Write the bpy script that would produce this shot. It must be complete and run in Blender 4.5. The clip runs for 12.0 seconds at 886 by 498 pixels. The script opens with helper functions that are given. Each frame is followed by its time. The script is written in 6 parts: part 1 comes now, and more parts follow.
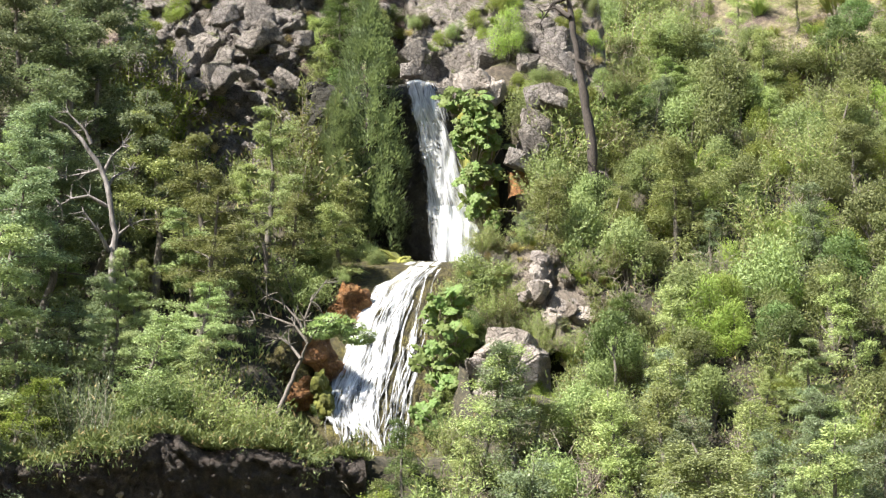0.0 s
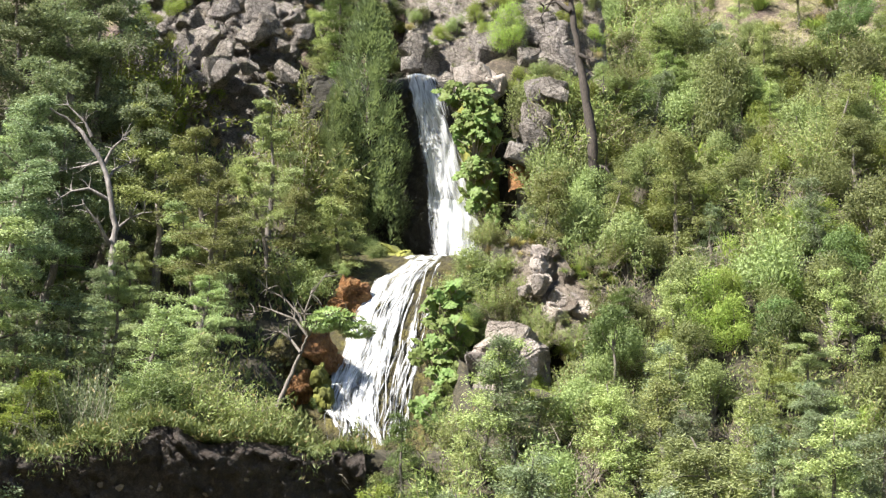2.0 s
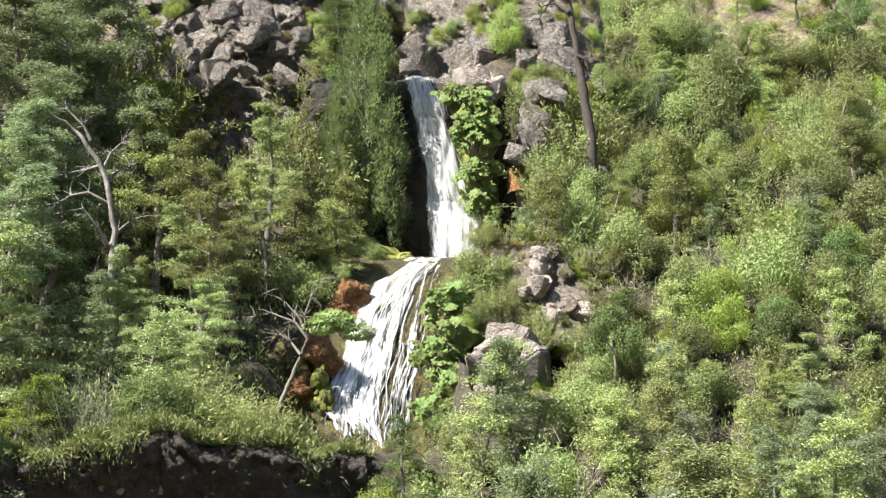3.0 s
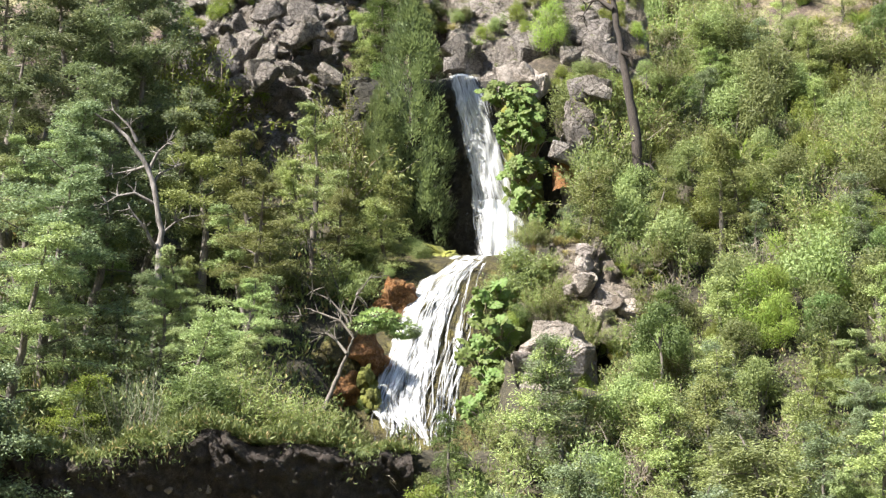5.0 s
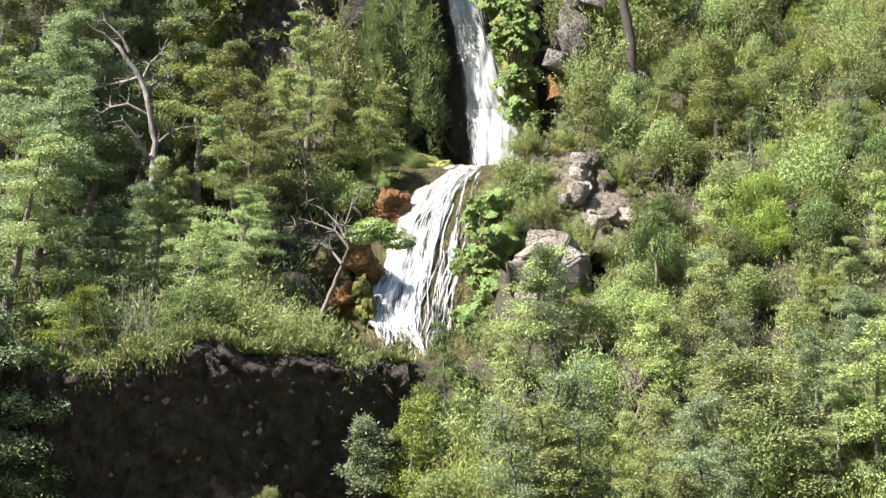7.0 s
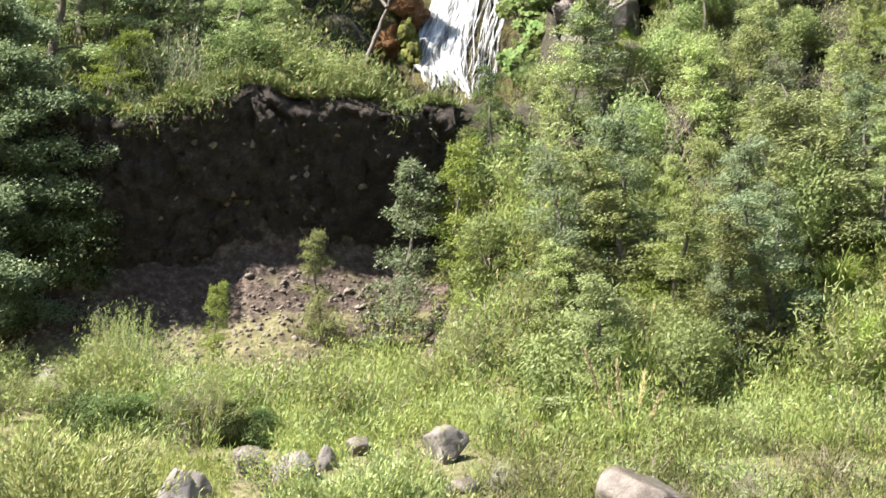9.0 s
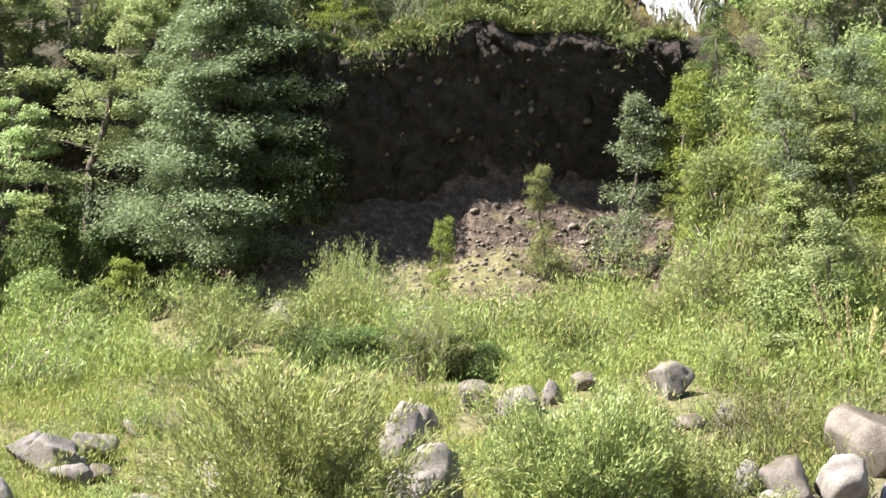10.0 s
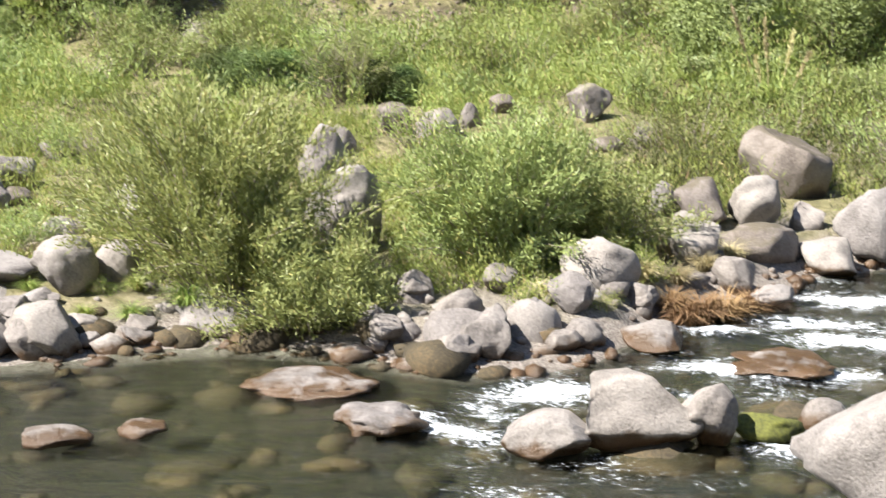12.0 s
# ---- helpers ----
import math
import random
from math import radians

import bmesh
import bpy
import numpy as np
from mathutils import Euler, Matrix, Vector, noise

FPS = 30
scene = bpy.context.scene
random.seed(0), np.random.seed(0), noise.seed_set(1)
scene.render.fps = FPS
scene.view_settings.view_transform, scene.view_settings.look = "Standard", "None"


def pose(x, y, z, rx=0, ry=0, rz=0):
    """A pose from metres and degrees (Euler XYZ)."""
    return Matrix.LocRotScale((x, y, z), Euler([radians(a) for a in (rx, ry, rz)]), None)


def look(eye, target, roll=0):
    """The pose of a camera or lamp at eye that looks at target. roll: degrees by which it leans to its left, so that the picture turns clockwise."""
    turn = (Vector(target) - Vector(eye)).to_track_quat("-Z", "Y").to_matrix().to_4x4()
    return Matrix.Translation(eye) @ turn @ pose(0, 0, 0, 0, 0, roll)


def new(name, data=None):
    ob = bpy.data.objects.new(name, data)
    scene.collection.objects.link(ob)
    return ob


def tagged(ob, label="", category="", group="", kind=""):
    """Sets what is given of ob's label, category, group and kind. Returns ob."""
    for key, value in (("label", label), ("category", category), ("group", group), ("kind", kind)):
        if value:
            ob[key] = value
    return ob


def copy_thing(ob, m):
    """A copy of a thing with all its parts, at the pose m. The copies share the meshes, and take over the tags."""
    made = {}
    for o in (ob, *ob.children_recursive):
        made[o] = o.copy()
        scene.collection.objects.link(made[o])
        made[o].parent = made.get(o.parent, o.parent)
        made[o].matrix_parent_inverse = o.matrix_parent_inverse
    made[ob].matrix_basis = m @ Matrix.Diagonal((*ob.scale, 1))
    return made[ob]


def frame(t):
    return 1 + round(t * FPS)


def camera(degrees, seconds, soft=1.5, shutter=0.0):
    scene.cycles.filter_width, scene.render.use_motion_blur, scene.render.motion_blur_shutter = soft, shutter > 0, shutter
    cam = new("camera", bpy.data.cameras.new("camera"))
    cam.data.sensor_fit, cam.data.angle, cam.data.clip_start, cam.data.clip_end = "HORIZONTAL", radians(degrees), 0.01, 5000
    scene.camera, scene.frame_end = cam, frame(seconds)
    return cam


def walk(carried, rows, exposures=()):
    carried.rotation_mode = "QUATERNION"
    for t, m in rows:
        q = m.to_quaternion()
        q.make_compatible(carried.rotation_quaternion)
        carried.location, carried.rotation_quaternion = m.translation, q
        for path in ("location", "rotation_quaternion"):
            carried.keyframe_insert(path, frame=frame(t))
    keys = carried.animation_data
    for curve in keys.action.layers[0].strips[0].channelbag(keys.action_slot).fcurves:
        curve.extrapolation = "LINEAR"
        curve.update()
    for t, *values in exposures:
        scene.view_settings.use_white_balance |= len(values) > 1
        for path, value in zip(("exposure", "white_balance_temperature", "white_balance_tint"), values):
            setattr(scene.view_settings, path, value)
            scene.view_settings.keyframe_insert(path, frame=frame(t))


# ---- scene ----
EYE = (0.0, 0.0, 7.0)
cam = camera(28.0, 12.0, soft=1.3, shutter=0.18)
# seconds, yaw, pitch, roll in degrees; the camera turns where it stands
TURNS = [
    (0.0, 0.02, 10.38, 0.37),
    (0.5, -0.04, 10.33, 0.44),
    (1.0, -0.37, 10.27, 0.45),
    (1.5, -0.11, 10.18, 0.57),
    (2.0, 0.02, 10.18, 0.54),
    (2.5, 0.00, 10.27, 0.33),
    (3.0, 0.01, 10.24, 0.20),
    (3.5, 0.11, 10.19, 0.15),
    (3.7, 0.46, 10.18, 0.25),
    (5.3, 1.52, 10.18, 0.07),
    (5.5, 1.35, 10.19, -0.04),
    (6.0, 1.33, 9.34, -0.13),
    (6.5, 1.43, 8.43, -0.16),
    (7.0, 1.32, 7.27, -0.24),
    (7.2, 1.34, 6.36, -0.38),
    (8.8, 2.09, 0.23, -0.25),
    (9.0, 2.84, -0.97, -0.30),
    (9.5, 5.84, -2.07, -0.71),
    (10.0, 10.09, -3.00, -0.62),
    (10.5, 10.98, -5.89, -0.12),
    (11.0, 9.91, -7.26, 0.05),
    (11.5, 10.67, -9.20, -0.17),
    (12.0, 7.53, -11.95, -0.32),
]
walk(cam, [(t, pose(*EYE, 90 + pitch, 0, yaw) @ pose(0, 0, 0, 0, 0, roll)) for t, yaw, pitch, roll in TURNS],
     exposures=[(0.0, 1.93), (9.5, 1.95), (11.0, 1.88), (12.0, 1.76)])

# ---- light ----
SUN_TO = Vector((-0.55, -0.31, 0.775)).normalized()
world = bpy.data.worlds.new("sky")
scene.world = world
world.use_nodes = True
wn, wl = world.node_tree.nodes, world.node_tree.links
sky = wn.new("ShaderNodeTexSky")
sky.sky_type, sky.sun_disc = "NISHITA", False
sky.sun_elevation = math.asin(SUN_TO.z)
sky.sun_rotation = math.atan2(SUN_TO.x, SUN_TO.y)
sky.altitude, sky.air_density, sky.dust_density = 900, 1.0, 0.6
wl.new(sky.outputs["Color"], wn["Background"].inputs["Color"])
wn["Background"].inputs["Strength"].default_value = 0.06
sun = new("sun", bpy.data.lights.new("sun", "SUN"))
sun.data.energy, sun.data.angle, sun.data.color = 5.0, radians(0.53), (1.0, 0.95, 0.87)
sun.matrix_world = look(SUN_TO * 300, (0, 0, 0))

# ---- small tools ----
rng = np.random.default_rng(7)


def smooth(a, b, v):
    k = np.clip((np.asarray(v, float) - a) / (b - a), 0, 1)
    return k * k * (3 - 2 * k)


def lattice(ix, iy, seed):
    h = (ix.astype(np.int64) * 374761393 + iy.astype(np.int64) * 668265263 + seed * 2147483647) & 0xFFFFFFFF
    h = ((h ^ (h >> 13)) * 1274126177) & 0xFFFFFFFF
    return ((h ^ (h >> 16)) & 0xFFFF) / 65535.0


def vnoise(x, y, seed=0):
    """Value noise between -1 and 1 over arrays."""
    x, y = np.asarray(x, float), np.asarray(y, float)
    ix, iy = np.floor(x), np.floor(y)
    fx, fy = x - ix, y - iy
    fx, fy = fx * fx * (3 - 2 * fx), fy * fy * (3 - 2 * fy)
    a, b = lattice(ix, iy, seed), lattice(ix + 1, iy, seed)
    c, d = lattice(ix, iy + 1, seed), lattice(ix + 1, iy + 1, seed)
    return 2 * ((a * (1 - fx) + b * fx) * (1 - fy) + (c * (1 - fx) + d * fx) * fy) - 1


def fbm(x, y, octaves=4, seed=0):
    total, amp = 0, 1.0
    for k in range(octaves):
        total = total + amp * vnoise(x * 2 ** k, y * 2 ** k, seed + k)
        amp *= 0.5
    return total


def quad_mesh(name, verts, quads, shade=False):
    verts, quads = np.asarray(verts, np.float32), np.asarray(quads, np.int32)
    me = bpy.data.meshes.new(name)
    size = quads.shape[1]
    me.vertices.add(len(verts)), me.loops.add(quads.size), me.polygons.add(len(quads))
    me.vertices.foreach_set("co", verts.ravel())
    me.loops.foreach_set("vertex_index", quads.ravel())
    me.polygons.foreach_set("loop_start", np.arange(0, quads.size, size, dtype=np.int32))
    if shade:
        me.polygons.foreach_set("use_smooth", np.ones(len(quads), bool))
    me.update()
    me.validate()
    return me


class Pile:
    """Gathers quads for one mesh."""

    def __init__(self):
        self.v, self.q, self.n = [], [], 0

    def add(self, verts, quads):
        self.v.append(np.asarray(verts, float)), self.q.append(np.asarray(quads, int) + self.n)
        self.n += len(verts)

    def tube(self, path, radii, sides=6):
        path = np.asarray(path, float)
        radii = np.broadcast_to(np.asarray(radii, float), (len(path),))
        way = np.gradient(path, axis=0)
        way /= np.linalg.norm(way, axis=1)[:, None] + 1e-9
        ref = np.array([1.0, 0, 0]) if abs(way[0][0]) < 0.8 else np.array([0, 1.0, 0])
        a = np.cross(way, ref)
        a /= np.linalg.norm(a, axis=1)[:, None] + 1e-9
        b = np.cross(way, a)
        ang = np.arange(sides) * 2 * np.pi / sides
        ring = path[:, None] + radii[:, None, None] * (np.cos(ang)[None, :, None] * a[:, None] + np.sin(ang)[None, :, None] * b[:, None])
        m = len(path)
        i, j = np.meshgrid(np.arange(m - 1), np.arange(sides), indexing="ij")
        q = np.stack([i * sides + j, i * sides + (j + 1) % sides, (i + 1) * sides + (j + 1) % sides, (i + 1) * sides + j], -1)
        self.add(ring.reshape(-1, 3), q.reshape(-1, 4))

    def leaves(self, c, d, up, length, width):
        """Pointed leaf blades: base c, direction d, facing roughly up."""
        c, d, up = (np.asarray(k, float) for k in (c, d, up))
        n = len(c)
        d = d / (np.linalg.norm(d, axis=1)[:, None] + 1e-9)
        s = np.cross(d, up)
        s /= np.linalg.norm(s, axis=1)[:, None] + 1e-9
        length, width = (np.broadcast_to(k, (n,))[:, None] for k in (length, width))
        mid = c + d * length * 0.45
        v = np.stack([c, mid + s * width / 2, c + d * length, mid - s * width / 2], 1).reshape(-1, 3)
        self.add(v, np.arange(4 * n).reshape(-1, 4))

    def mesh(self, name, shade=False):
        return quad_mesh(name, np.concatenate(self.v), np.concatenate(self.q), shade)


def part(name, mesh, material, parent=None, label=""):
    """Links a mesh (or a bmesh) as one object, under a thing if one is given."""
    if isinstance(mesh, bmesh.types.BMesh):
        me = bpy.data.meshes.new(name)
        mesh.to_mesh(me)
        mesh.free()
        mesh = me
    if not mesh.materials:
        mesh.materials.append(material)
    ob = new(name, mesh)
    if parent:
        ob.parent = parent
    return tagged(ob, label)


def thing(name, label, category, group="", kind=""):
    return tagged(new(name), label, category, group, kind)


def unit(n, r=None):
    v = (r or rng).normal(size=(n, 3))
    return v / np.linalg.norm(v, axis=1)[:, None]


# ---- materials ----
def nodes_of(name):
    m = bpy.data.materials.new(name)
    m.use_nodes = True
    t = m.node_tree
    return m, t.nodes, t.links, t.nodes["Principled BSDF"]


def ramp(nodes, links, source, stops):
    r = nodes.new("ShaderNodeValToRGB")
    while len(r.color_ramp.elements) < len(stops):
        r.color_ramp.elements.new(0.5)
    for e, (p, c) in zip(r.color_ramp.elements, stops):
        e.position, e.color = p, (*c, 1)
    links.new(source, r.inputs["Fac"])
    return r.outputs["Color"]


def noise_node(nodes, links, scale, detail=4, vector=None, rough=0.6, distort=0.0):
    n = nodes.new("ShaderNodeTexNoise")
    n.inputs["Scale"].default_value, n.inputs["Detail"].default_value = scale, detail
    n.inputs["Roughness"].default_value, n.inputs["Distortion"].default_value = rough, distort
    if vector:
        links.new(vector, n.inputs["Vector"])
    return n.outputs["Fac"]


def blend(nodes, links, fac, a, b, mode="MIX"):
    m = nodes.new("ShaderNodeMix")
    m.data_type, m.blend_type = "RGBA", mode
    for s, v in ((m.inputs[0], fac), (m.inputs[6], a), (m.inputs[7], b)):
        if isinstance(v, bpy.types.NodeSocket):
            links.new(v, s)
        elif isinstance(v, (int, float)):
            s.default_value = v
        else:
            s.default_value = (*v, 1)
    return m.outputs[2]


def calc(nodes, links, op, a, b=0.0, clamp=False):
    m = nodes.new("ShaderNodeMath")
    m.operation, m.use_clamp = op, clamp
    for s, v in zip(m.inputs, (a, b)):
        if isinstance(v, bpy.types.NodeSocket):
            links.new(v, s)
        else:
            s.default_value = v
    return m.outputs[0]


def bump(nodes, links, height, strength, distance, target):
    b = nodes.new("ShaderNodeBump")
    b.inputs["Strength"].default_value, b.inputs["Distance"].default_value = strength, distance
    links.new(height, b.inputs["Height"])
    links.new(b.outputs["Normal"], target.inputs["Normal"])


def leaf_material(name, dark, light, accent=None, glow=0.32, rough=0.55, spread=0.45, gain=1.4, red=1.12, blue=1.85, hue=0.478):
    """Foliage: each blade and each plant a little different; light passes through the blades."""
    dark, light = (tuple(gain * a for a in (red * c[0], c[1], blue * c[2])) for c in (dark, light))
    mean = tuple(0.5 * (a + b) for a, b in zip(dark, light))
    dark, light = (tuple(0.62 * a + 0.38 * b for a, b in zip(c, mean)) for c in (dark, light))
    m, n, l, p = nodes_of(name)
    geo, info = n.new("ShaderNodeNewGeometry"), n.new("ShaderNodeObjectInfo")
    col = ramp(n, l, geo.outputs["Random Per Island"], [(0.0, dark), (0.55, tuple(0.5 * (a + b) for a, b in zip(dark, light))), (1.0, light)])
    if accent:
        pick = calc(n, l, "GREATER_THAN", geo.outputs["Random Per Island"], 0.93)
        col = blend(n, l, pick, col, accent)
    hsv = n.new("ShaderNodeHueSaturation")
    l.new(col, hsv.inputs["Color"])
    shift = calc(n, l, "MULTIPLY_ADD", info.outputs["Random"], 0.04)
    shift.node.inputs[2].default_value = hue
    l.new(shift, hsv.inputs["Hue"])
    val = calc(n, l, "MULTIPLY_ADD", info.outputs["Random"], spread * 2)
    val.node.inputs[2].default_value = 1 - spread
    l.new(val, hsv.inputs["Value"])
    l.new(hsv.outputs["Color"], p.inputs["Base Color"])
    p.inputs["Roughness"].default_value = rough
    p.inputs["Specular IOR Level"].default_value = 0.22
    trans = n.new("ShaderNodeBsdfTranslucent")
    warm = blend(n, l, 1.0, hsv.outputs["Color"], (1.0, 1.0, 0.78), "MULTIPLY")
    l.new(warm, trans.inputs["Color"])
    mix = n.new("ShaderNodeMixShader")
    mix.inputs[0].default_value = glow
    l.new(p.outputs[0], mix.inputs[1]), l.new(trans.outputs[0], mix.inputs[2])
    l.new(mix.outputs[0], n["Material Output"].inputs["Surface"])
    return m


def bark_material(name, dark, light, scale=6.0):
    m, n, l, p = nodes_of(name)
    tc = n.new("ShaderNodeTexCoord")
    mp = n.new("ShaderNodeMapping")
    mp.inputs["Scale"].default_value = (4, 4, 1)
    l.new(tc.outputs["Object"], mp.inputs["Vector"])
    f = noise_node(n, l, scale, 5, mp.outputs[0])
    l.new(ramp(n, l, f, [(0.3, dark), (0.7, light)]), p.inputs["Base Color"])
    p.inputs["Roughness"].default_value = 0.9
    bump(n, l, f, 0.6, 0.03, p)
    return m


def rock_material(name, dark, mid, light, scale=1.2, moss=None, wet=None, stain=None, split=0.0):
    """Stone with blotches, grain, cracks, lichen; wet and stained close to the water."""
    m, n, l, p = nodes_of(name)
    geo, info = n.new("ShaderNodeNewGeometry"), n.new("ShaderNodeObjectInfo")
    pos = geo.outputs["Position"]
    big, fine = noise_node(n, l, scale, 5, pos), noise_node(n, l, scale * 14, 6, pos, 0.7)
    both = calc(n, l, "MULTIPLY_ADD", fine, 0.5)
    l.new(calc(n, l, "MULTIPLY", big, 0.6), both.node.inputs[2])
    col = ramp(n, l, both, [(0.38, dark), (0.55, mid), (0.74, light)])
    tint = blend(n, l, info.outputs["Random"], (0.86, 0.84, 0.84), (1.1, 1.06, 1.0))
    col = blend(n, l, 1.0, col, tint, "MULTIPLY")
    rough = 0.85
    sep = n.new("ShaderNodeSeparateXYZ")
    l.new(pos, sep.inputs[0])
    if moss:
        nrm = n.new("ShaderNodeSeparateXYZ")
        l.new(geo.outputs["Normal"], nrm.inputs[0])
        k = calc(n, l, "MULTIPLY_ADD", nrm.outputs["Z"], 0.5)
        l.new(noise_node(n, l, scale * 2.3, 5, pos), k.node.inputs[2])
        k = calc(n, l, "MULTIPLY", calc(n, l, "SUBTRACT", k, 0.82), 6, True)
        col = blend(n, l, k, col, moss)
    if wet:
        lift = calc(n, l, "MULTIPLY_ADD", noise_node(n, l, 3.0, 3, pos), 0.5)
        lift.node.inputs[2].default_value = 0.0
        k = calc(n, l, "MULTIPLY", calc(n, l, "SUBTRACT", lift, sep.outputs["Z"]), 9, True)
        col = blend(n, l, k, col, blend(n, l, big, wet, stain or wet))
        r = calc(n, l, "MULTIPLY_ADD", k, -0.5)
        r.node.inputs[2].default_value = 0.85
        l.new(r, p.inputs["Roughness"])
    else:
        p.inputs["Roughness"].default_value = rough
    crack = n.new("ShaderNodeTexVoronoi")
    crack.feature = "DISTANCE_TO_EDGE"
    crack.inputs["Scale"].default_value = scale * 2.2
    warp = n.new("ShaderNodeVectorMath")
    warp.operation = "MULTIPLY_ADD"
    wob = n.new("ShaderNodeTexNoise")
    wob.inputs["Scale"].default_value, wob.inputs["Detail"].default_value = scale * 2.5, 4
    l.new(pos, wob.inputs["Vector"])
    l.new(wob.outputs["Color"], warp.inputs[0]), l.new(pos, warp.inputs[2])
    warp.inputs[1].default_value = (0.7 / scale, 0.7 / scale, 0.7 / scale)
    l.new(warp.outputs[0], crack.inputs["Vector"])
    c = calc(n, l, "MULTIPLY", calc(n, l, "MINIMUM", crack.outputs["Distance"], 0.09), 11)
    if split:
        # shade inside the cracks is mixed into the stone colour as dark lines
        soil_shade = calc(n, l, "SUBTRACT", 1.0, c)
        col = blend(n, l, calc(n, l, "MULTIPLY", soil_shade, split), col, (0.022, 0.018, 0.013))
        band = noise_node(n, l, scale * 0.45, 6, pos, 0.65, 1.5)
        col = blend(n, l, calc(n, l, "MULTIPLY", calc(n, l, "SUBTRACT", band, 0.52), 5 * split, True), col, (0.075, 0.06, 0.036))
        mid = noise_node(n, l, scale * 5, 6, pos, 0.75)
        height = calc(n, l, "ADD", calc(n, l, "MULTIPLY", c, 0.4), calc(n, l, "ADD", mid, calc(n, l, "MULTIPLY", fine, 0.5)))
        bump(n, l, height, 1.0, 0.3, p)
    else:
        bump(n, l, calc(n, l, "ADD", calc(n, l, "ADD", big, fine), calc(n, l, "MULTIPLY", c, 0.12)), 0.55, 0.06, p)
    l.new(col, p.inputs["Base Color"])
    return m


LEAF = {
    "evergreen": leaf_material("evergreen_leaf", (0.055, 0.085, 0.018), (0.19, 0.245, 0.05), gain=1.4),
    "bright": leaf_material("bright_leaf", (0.095, 0.14, 0.016), (0.26, 0.36, 0.045), (0.27, 0.28, 0.07), gain=1.1),
    "bamboo": leaf_material("bamboo_leaf", (0.12, 0.155, 0.03), (0.29, 0.38, 0.075), (0.32, 0.28, 0.13), gain=1.0),
    "beech": leaf_material("beech_leaf", (0.065, 0.095, 0.025), (0.225, 0.285, 0.08), rough=0.45, blue=1.7, spread=0.3, gain=1.85, hue=0.483),
    # beech leaf again, darker: woodland shade is put into its colour
    "shaded_forest": leaf_material("shaded_beech_leaf", (0.035, 0.055, 0.018), (0.15, 0.195, 0.06), rough=0.45, blue=1.75, spread=0.3, gain=1.75, hue=0.486),
    "silver": leaf_material("silver_leaf", (0.085, 0.115, 0.045), (0.255, 0.32, 0.11), rough=0.4, blue=1.6, gain=1.05, spread=0.25, hue=0.484, red=1.06),
    "young": leaf_material("young_leaf", (0.085, 0.125, 0.025), (0.27, 0.33, 0.08), gain=1.35, blue=1.75),
    "cypress": leaf_material("cypress_leaf", (0.05, 0.07, 0.018), (0.2, 0.245, 0.06), spread=0.1, hue=0.5, gain=1.55, blue=2.0),
    "willow": leaf_material("willow_leaf", (0.095, 0.13, 0.022), (0.29, 0.345, 0.075), (0.36, 0.33, 0.13), rough=0.4, spread=0.15, gain=1.45, blue=1.9, hue=0.496),
    "dark": leaf_material("dark_leaf", (0.028, 0.052, 0.013), (0.11, 0.165, 0.04), rough=0.5, blue=1.4, gain=1.5),
    "gunnera": leaf_material("gunnera_leaf", (0.05, 0.085, 0.018), (0.2, 0.26, 0.06), spread=0.2, gain=1.3, blue=1.3, red=1.0),
    "grass": leaf_material("meadow_leaf", (0.07, 0.115, 0.014), (0.25, 0.325, 0.05), (0.46, 0.39, 0.18), spread=0.1, gain=1.5, blue=2.0, hue=0.482),
    "under": leaf_material("undergrowth_leaf", (0.06, 0.09, 0.02), (0.24, 0.3, 0.06), (0.3, 0.23, 0.12), gain=0.85),
    "straw": leaf_material("straw_leaf", (0.2, 0.17, 0.1), (0.5, 0.44, 0.28), glow=0.2, gain=1.2, red=1.0, blue=0.9),
    "rusty": leaf_material("rusty_leaf", (0.16, 0.1, 0.05), (0.36, 0.25, 0.13), glow=0.2, gain=1.2, red=1.0, blue=1.0),
}
BARK = bark_material("grey_bark", (0.06, 0.05, 0.042), (0.2, 0.175, 0.15))
DARK_BARK = bark_material("dark_bark", (0.018, 0.014, 0.011), (0.075, 0.06, 0.05))
DEAD_WOOD = bark_material("bleached_wood", (0.04, 0.032, 0.028), (0.27, 0.245, 0.23), 2.6)
TWIG = bark_material("dry_twig", (0.16, 0.13, 0.1), (0.36, 0.31, 0.26))
RIVER_ROCK = rock_material("river_stone", (0.0782, 0.07, 0.0666), (0.184, 0.169, 0.162), (0.292, 0.275, 0.265), 1.3, wet=(0.035, 0.026, 0.018), stain=(0.11, 0.058, 0.024))
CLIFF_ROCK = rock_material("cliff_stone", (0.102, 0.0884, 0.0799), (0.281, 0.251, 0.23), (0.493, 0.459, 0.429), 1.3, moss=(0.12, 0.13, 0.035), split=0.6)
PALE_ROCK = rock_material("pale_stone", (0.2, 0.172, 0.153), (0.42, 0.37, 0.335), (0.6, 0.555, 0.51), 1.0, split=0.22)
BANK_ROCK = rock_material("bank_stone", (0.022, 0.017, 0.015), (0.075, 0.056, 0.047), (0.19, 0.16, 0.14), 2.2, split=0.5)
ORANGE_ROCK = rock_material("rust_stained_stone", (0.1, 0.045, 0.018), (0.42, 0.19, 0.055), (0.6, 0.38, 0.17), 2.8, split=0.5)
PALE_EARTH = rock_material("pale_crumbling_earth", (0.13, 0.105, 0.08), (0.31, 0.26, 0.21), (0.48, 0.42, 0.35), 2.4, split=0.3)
MOSS_ROCK = rock_material("mossy_stone", (0.035, 0.04, 0.01), (0.12, 0.13, 0.022), (0.26, 0.27, 0.045), 1.5)
